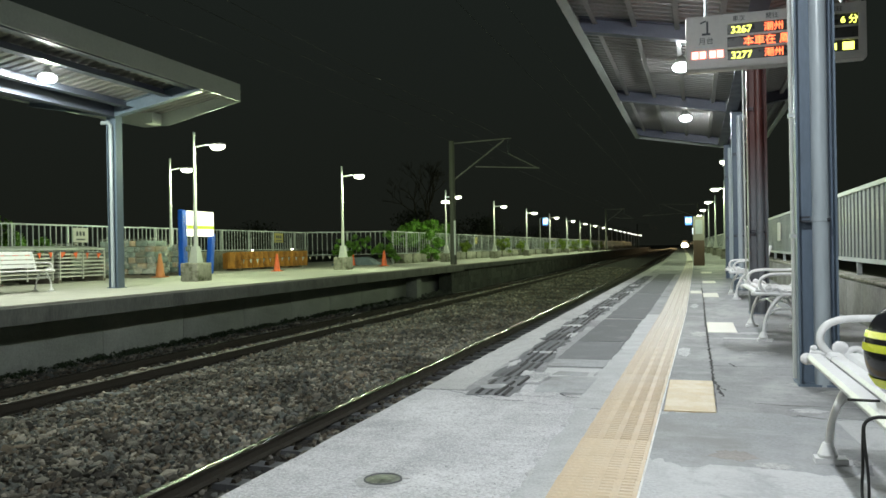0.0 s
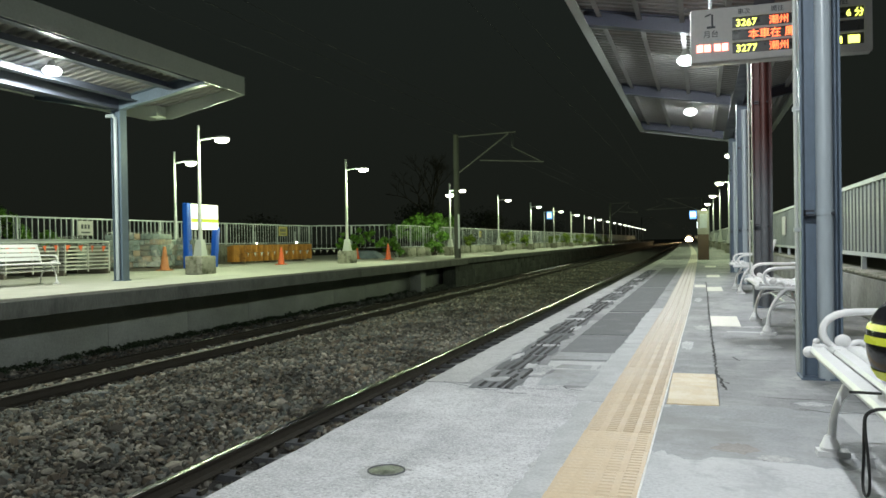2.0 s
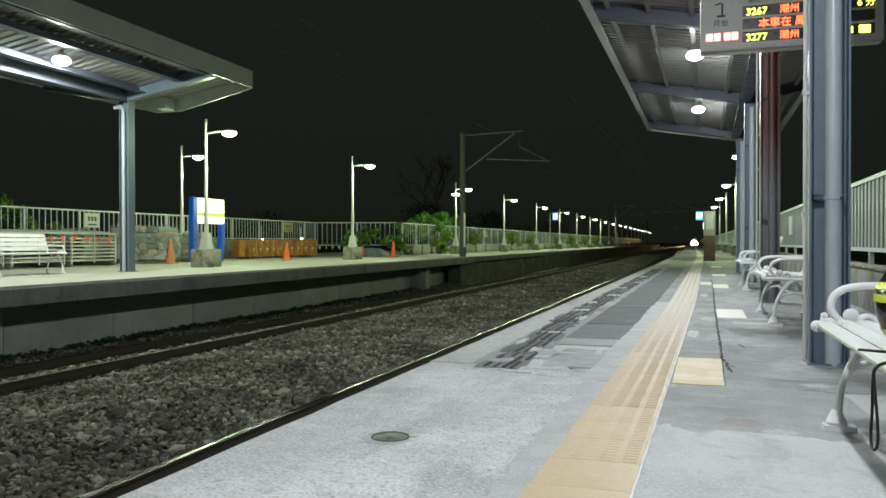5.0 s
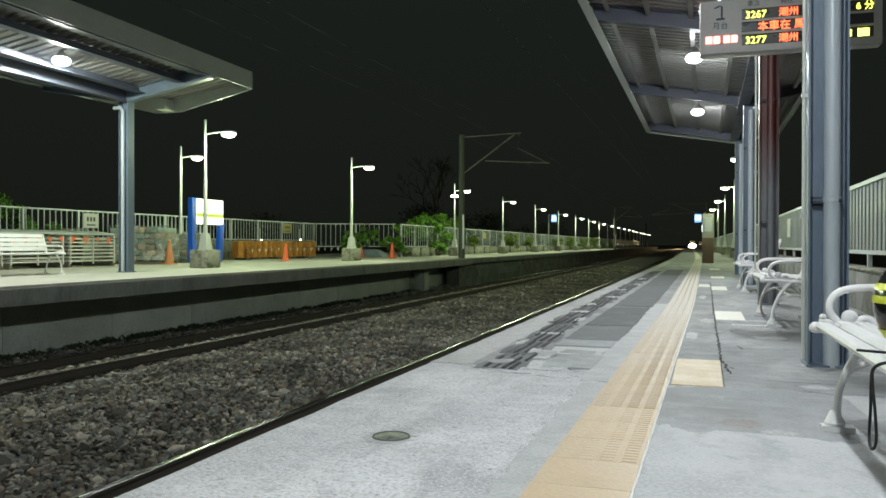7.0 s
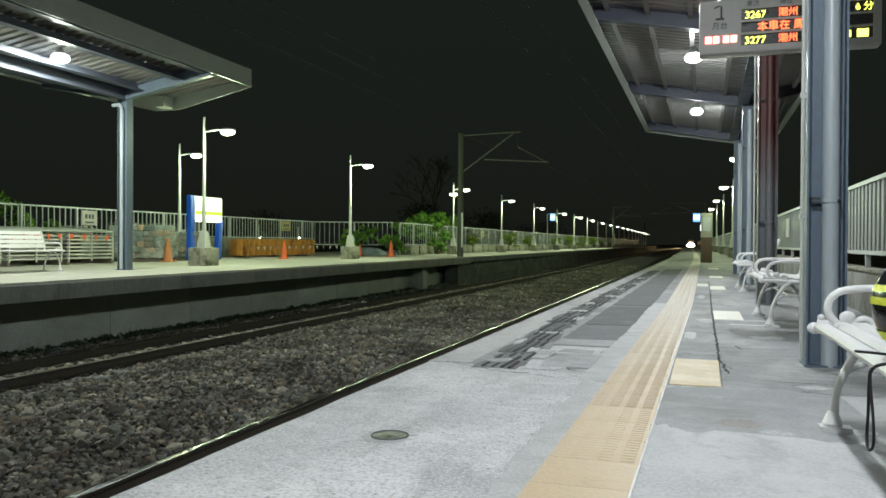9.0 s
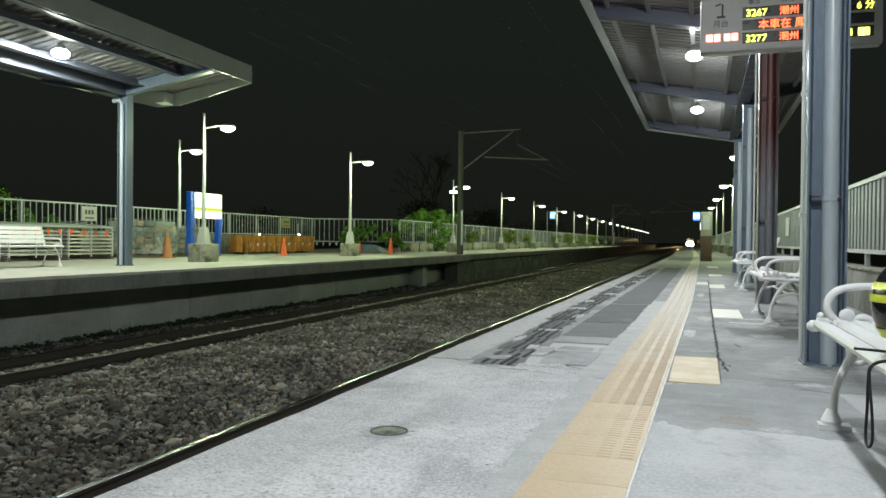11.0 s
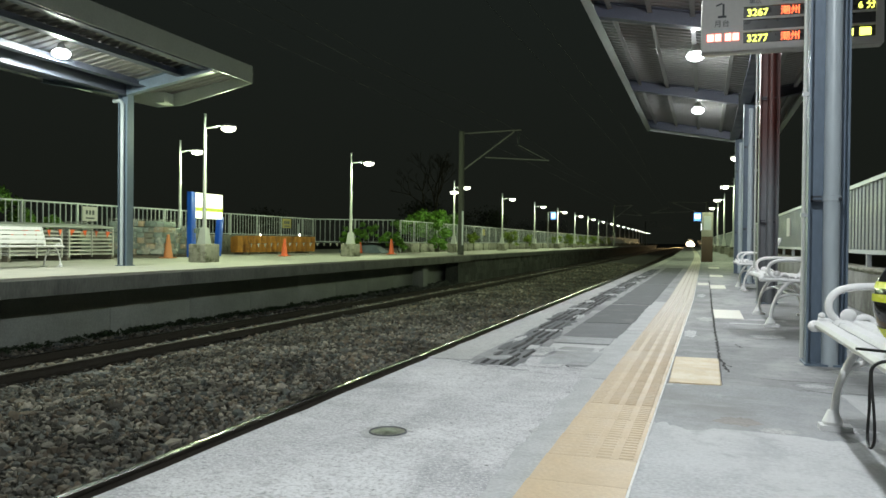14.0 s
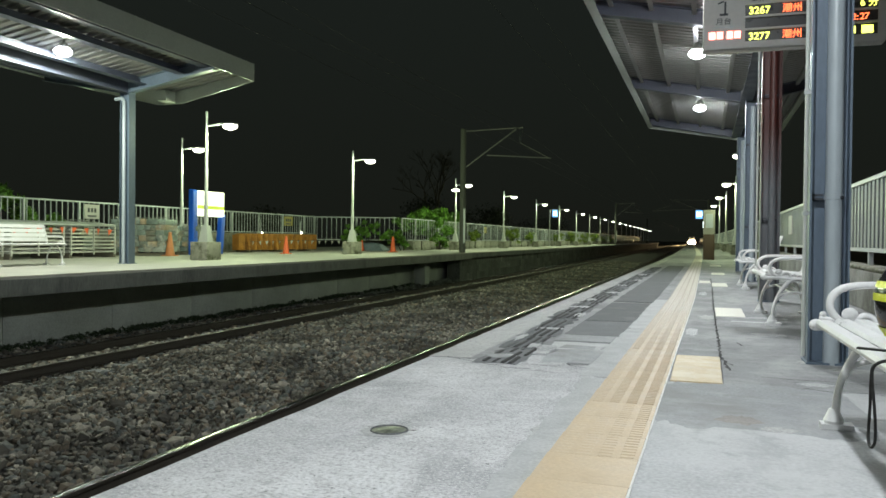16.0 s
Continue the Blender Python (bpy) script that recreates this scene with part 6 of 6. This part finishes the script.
def plants():
    bush("shrub", (-17.2, 49.5, 0), [(0, 0, 1.5, 0.9), (0.5, 1.4, 2.0, 0.95), (-0.4, -1.6, 1.5, 0.8), (0.2, 2.6, 1.7, 0.95), (-0.6, 0.6, 2.3, 0.7), (0.2, -3.0, 1.7, 0.6), (0.3, 3.6, 2.2, 0.6)], 0.13, 3800, LEAF, "leafy green shrub growing through the fence", 1)
    bush("shrub", (-15.55, 48.0, 0), [(0, 0, 0.7, 0.45), (0.1, 0.5, 1.25, 0.45), (0, -0.3, 1.7, 0.35), (0.15, 0.9, 0.5, 0.4), (0.1, 0.2, 2.05, 0.25), (0.1, -0.9, 0.55, 0.3)], 0.11, 1500, LEAF, "green climbing shrub on the planter", 2)
    bush("shrub", (-17.6, 53.5, 0), [(0, 0, 1.6, 1.1), (0.4, 1.8, 2.1, 1.05), (0.2, -1.6, 1.9, 0.95), (0, 0.4, 2.3, 0.7), (0.3, 2.6, 2.2, 0.7), (0.2, -0.8, 2.5, 0.45), (0.5, 3.6, 1.7, 0.8)], 0.14, 4800, LEAF, "large green shrub behind the fence", 3)
    bush("shrub", (-17.6, 41.0, 0), [(0, 0, 0.9, 0.5), (0.9, 0.4, 0.8, 0.45), (-0.9, -0.3, 1.0, 0.5), (0.2, 0.1, 1.35, 0.35)], 0.12, 1500, LEAF, "low green weeds against the fence", 4)
    bush("shrub", (-16.0, 42.8, 0), [(0, 0, 0.7, 0.5), (-0.5, -0.2, 0.8, 0.4)], 0.11, 800, LEAF, "low leafy weeds beside the fence corner", 14)
    for i, (y, r) in enumerate(((57.5, 0.4), (71, 0.75), (79, 0.45), (96, 0.85), (106, 1.05), (111, 0.95), (121, 1.05), (134, 0.9), (147, 0.9), (160, 0.9))):
        bush("shrub", (-15.8, y, 0.3), [(0, 0, 0.55, r), (0.1, r * 0.5, 0.85, r * 0.7), (0.05, -r * 0.4, 0.8, r * 0.7)], 0.12, 900, LEAF_PALE, "rounded yellow-green planter shrub", 20 + i)
    bush("shrub", (-21.6, 19.5, 0), [(0, 0, 1.5, 0.7), (0, 1.1, 1.3, 0.7), (0, -1.2, 1.6, 0.8), (0, 2.3, 1.3, 0.6), (0, -2.4, 1.5, 0.8), (0, 3.5, 1.1, 0.55), (0, -3.8, 1.6, 0.8), (0, 0.4, 1.9, 0.5), (0, -1.8, 2.0, 0.5)], 0.13, 6500, LEAF, "green hedge behind the bar fence", 5)
    rng = random.Random(8)
    tufts = [(rng.uniform(-0.25, 0.2), rng.uniform(-14, 14), rng.uniform(0.03, 0.08), rng.uniform(0.05, 0.12)) for _ in range(600)]
    solid("weeds", leaf_clump(tufts, 0.035, 14000, 61, 0.5), LEAF_MOSS, "dark moss and low weeds along the platform wall's foot", "weeds", kind="stuff", at=(-12.35, 21.0, -1.5))
    bare_tree((-38, 116, -1.6), 16.0, 7)
    for i, (x, y, h, w) in enumerate(((-52, 86, 6.5, 6.5), (-40, 118, 8.5, 11), (-34, 128, 8, 9), (-70, 95, 5, 8), (-95, 90, 5, 9), (22, 70, 12, 10), (18, 52, 9, 8), (30, 95, 13, 14), (-45, 240, 9, 18), (-30, 330, 9, 20))):
        leafy_tree((x, y, -1.6), h, w, 50 + i)


# ---- distant platform furniture, train ----
def cabinet():
    g = thing("equipment_cabinet", "tall two-tone equipment cabinet on the platform", "cabinet", at=(0.66, 32.5, 0))
    m = Mesh()
    m.box(-0.2, 0.22, -0.2, 0.25, 0, 1.0)
    part("lower_body", m, CABINET_BROWN, g, "brown lower body", bevel=0.01)
    m = Mesh()
    m.box(-0.2, 0.22, -0.2, 0.25, 1.0, 1.95)
    ub = part("upper_body", m, CABINET_PALE, g, bevel=0.01)
    m = Mesh()
    m.box(-0.12, 0.15, -0.212, -0.2, 1.25, 1.8)
    part("panel", m, FENCE_GREY, ub)
    m = Mesh()
    m.box(-0.22, -0.2, -0.15, 0.0, 1.25, 1.5)
    part("indicator", m, WHITE_GLOW, ub, "small lit indicator")
    for x, y, z, nm in ((0.3, 32.5, 1.62, "lit_sign"),):
        s = thing(nm, "small lit blue sign with white figure", "sign", at=(x, y, z))
        m = Mesh()
        m.box(-0.13, 0.13, -0.06, 0.06, 0, 0.32)
        part("case", m, BLUE_GLOW, s)
        m = Mesh()
        m.box(-0.1, -0.02, -0.07, -0.061, 0.08, 0.26)
        m.box(0.02, 0.1, -0.07, -0.061, 0.08, 0.26)
        part("figure", m, WHITE_GLOW, s)
        m = Mesh()
        m.box(0.13, 0.2, -0.02, 0.02, 0.12, 0.2)
        part("bracket", m, BLACK_STEEL, s)
    s = thing("lit_sign", "small lit blue and white sign on a pole", "sign", at=(-14.75, 85.0, 0))
    m = Mesh()
    m.tube([(0, 0, 0), (0, 0, 3.95), (0.75, 0, 4.0)], 0.05, 8)
    part("pole", m, POLE_WHITE, s)
    m = Mesh()
    m.box(0.3, 0.85, -0.06, 0.06, 3.2, 3.96)
    part("case", m, BLUE_GLOW, s)
    m = Mesh()
    m.box(0.4, 0.75, -0.075, -0.061, 3.35, 3.82)
    part("figure", m, WHITE_GLOW, s)


def train():
    g = thing("train", "approaching passenger train with bright headlights", "train", at=(0, 420, 0))
    m = Mesh()
    prof = [(-1.4, -1.0), (1.4, -1.0), (1.45, 0.6), (1.35, 2.0), (0.9, 2.6), (-0.9, 2.6), (-1.35, 2.0), (-1.45, 0.6)]
    m.prism(prof, "y", 0.0, 60.0)
    tb = part("body", m, TRAIN_GREY, g)
    m = Mesh()
    m.prism([(-1.1, 0.9), (1.1, 0.9), (1.0, 1.9), (-1.0, 1.9)], "y", -0.04, 0.0)
    part("windscreen", m, TRAIN_DARK, tb, "dark windscreen")
    # Headlight balls are oversized; their extra width stands in for the glare.
    for x in (-0.85, 0.85):
        m = Mesh()
        m.ball((x, -0.1, 0.1), (0.72, 0.2, 0.72), 14, 8)
        part("headlight", m, HEADLIGHT, tb, "bright warm headlight")
    m = Mesh()
    m.ball((0, -0.1, 0.75), (0.6, 0.1, 0.55), 14, 8)
    part("headlight", m, HEADLIGHT, tb, "bright warm headlight")
    for y in (4, 16, 24, 36):
        for x in (-0.53, 0.53):
            m = Mesh()
            m.tube([(x - 0.06, y, -0.72), (x + 0.06, y, -0.72)], 0.43, 20)
            part("wheel", m, RAIL_SIDE, g)
    return g


# ---- build ----
ground()
ballast()
for rx_, nm_ in ((-4.17, "rail"), (-3.10, "rail"), (-9.83, "rail"), (-8.76, "rail")):
    rail_along(rx_, nm_)
sleepers()
BENT[0] = True
near_platform()
near_canopy()
right_boundary()
BENT[0] = False
far_platform()
far_canopy()
far_boundary()
lamps()
BENT[0] = True
bench((0.54, 1.98, 0), 1.48, 0.965)
bench((0.582, 7.42, 0), 1.26)
bench((0.6, 12.8, 0), 1.2)
BENT[0] = False
bench((-14.3, 15.1, 0), 1.55, 1.17, 180, "white slatted platform bench across the tracks")
helmet()
MSG, NXT, BW, BH = departure_board()
racks()
stone_bundles()
sheet_pile()
name_board()
cone((-16.55, 29.9, 0))
cone((-14.6, 37.5, 0), 0.8)
cone((-17.7, 23.6, 0), 0.85, ORANGE_PALE, "faded orange traffic cone beside stone pallets")
cone((-17.2, 39.5, 0), 0.6)
bunting("pennant_rope", [(-18.06, 14.95, 0.96), (-18.06, 17.0, 0.88), (-18.06, 19.2, 0.96), (-18.06, 21.25, 0.9)], ORANGE, "rope with orange triangular pennants", 0.42)
bunting("pennant_rope", [(-19.0, 31.0, 0.5), (-18.9, 35.0, 0.55), (-18.0, 39.4, 0.55)], SIGN_CASE, "rope with pale triangular pennants by the sheet piles", 0.55)
cabinet()
def low_tarp():
    m = Mesh()
    n = 12
    vs = []
    for j in range(n + 1):
        for i in range(n + 1):
            u, v = i / n, j / n
            edge = min(u, 1 - u, v, 1 - v)
            vs.append((-18.6 + 2.6 * u, 39.6 + 1.2 * v, 0.02 + 0.42 * min(1, edge * 5) + 0.05 * noise.noise(Vector((u * 5, v * 4, 1)))))
    m.add(vs, [(j * (n + 1) + i, j * (n + 1) + i + 1, (j + 1) * (n + 1) + i + 1, (j + 1) * (n + 1) + i) for j in range(n) for i in range(n)])
    solid("covered_pile", m, TARP, "low pile under a blue-grey tarpaulin by the fence", "tarpaulin")


def marker_lamps():
    for x, y, z in ((-20.3, 38.2, 0.96), (-20.35, 34.2, 0.93)):
        g = thing("marker_lamp", "tiny lit marker lamp on a thin post", "lamp", at=(x, y, 0), group="marker lamps")
        m = Mesh()
        m.tube([(0, 0, 0), (0, 0, z + 0.6)], 0.03, 8)
        part("post", m, FENCE_GREY, g)
        m = Mesh()
        m.ball((0.08, 0, z), 0.05 if y > 36 else 0.035, 10, 8)
        part("bulb", m, LAMP_WARM, g, "glowing bulb")


def conduits():
    for y, x, z0, z1 in ((5.13, 0.638, 0.05, 3.25), (10.22, 0.75, 0.3, 3.25)):
        g = thing("conduit", "thin white cable conduit up a canopy column", "conduit", at=(x, y, 0), group="cable conduits")
        m = Mesh()
        m.tube([(0, 0, z0), (0, 0, z1)], 0.011, 10)
        part("pipe", m, POLE_WHITE, g)
        for z in (0.9, 1.62, 2.4):
            m = Mesh()
            m.box(-0.016, 0.02, -0.016, 0.02, z - 0.012, z + 0.012)
            part("saddle", m, FENCE_GREY, g)


low_tarp()
marker_lamps()
conduits()
overhead()
plants()
TRAIN = train()
BENT[0] = True
tactile()
BENT[0] = False


def motions():
    rows = []
    for t in (0.0, 4.0, 8.0, 12.0, 16.0):
        y = 420 - 2.5 * t
        rows.append((t, pose(-3.63 + track_x(y), y, 0)))
    walk(TRAIN, rows)
    ly, z = 0.020, 0.405 * BH
    up = pose(0, 0, 0, 90, 0, 0)
    walk(MSG, [(t, Matrix.Translation((0.33 * BW, y, z)) @ up) for t, y in ((0.0, ly), (13.9, ly), (14.1, ly + 0.06), (16.0, ly + 0.06))])
    # the time scrolls in, figure by figure, from the display's right end
    for i, off in enumerate((0.0, 0.026, 0.052, 0.068, 0.092)):
        t0 = 14.4 + off * 10.5
        x0, x1 = 0.95, 0.95 - (16.0 - t0) * 0.095 - 0.006
        walk(NXT[i], [(t, Matrix.Translation((x * BW, y, z)) @ up) for t, x, y in ((0.0, x0, ly + 0.06), (t0 - 0.1, x0, ly + 0.06), (t0, x0, ly), (16.0, x1, ly))])


motions()
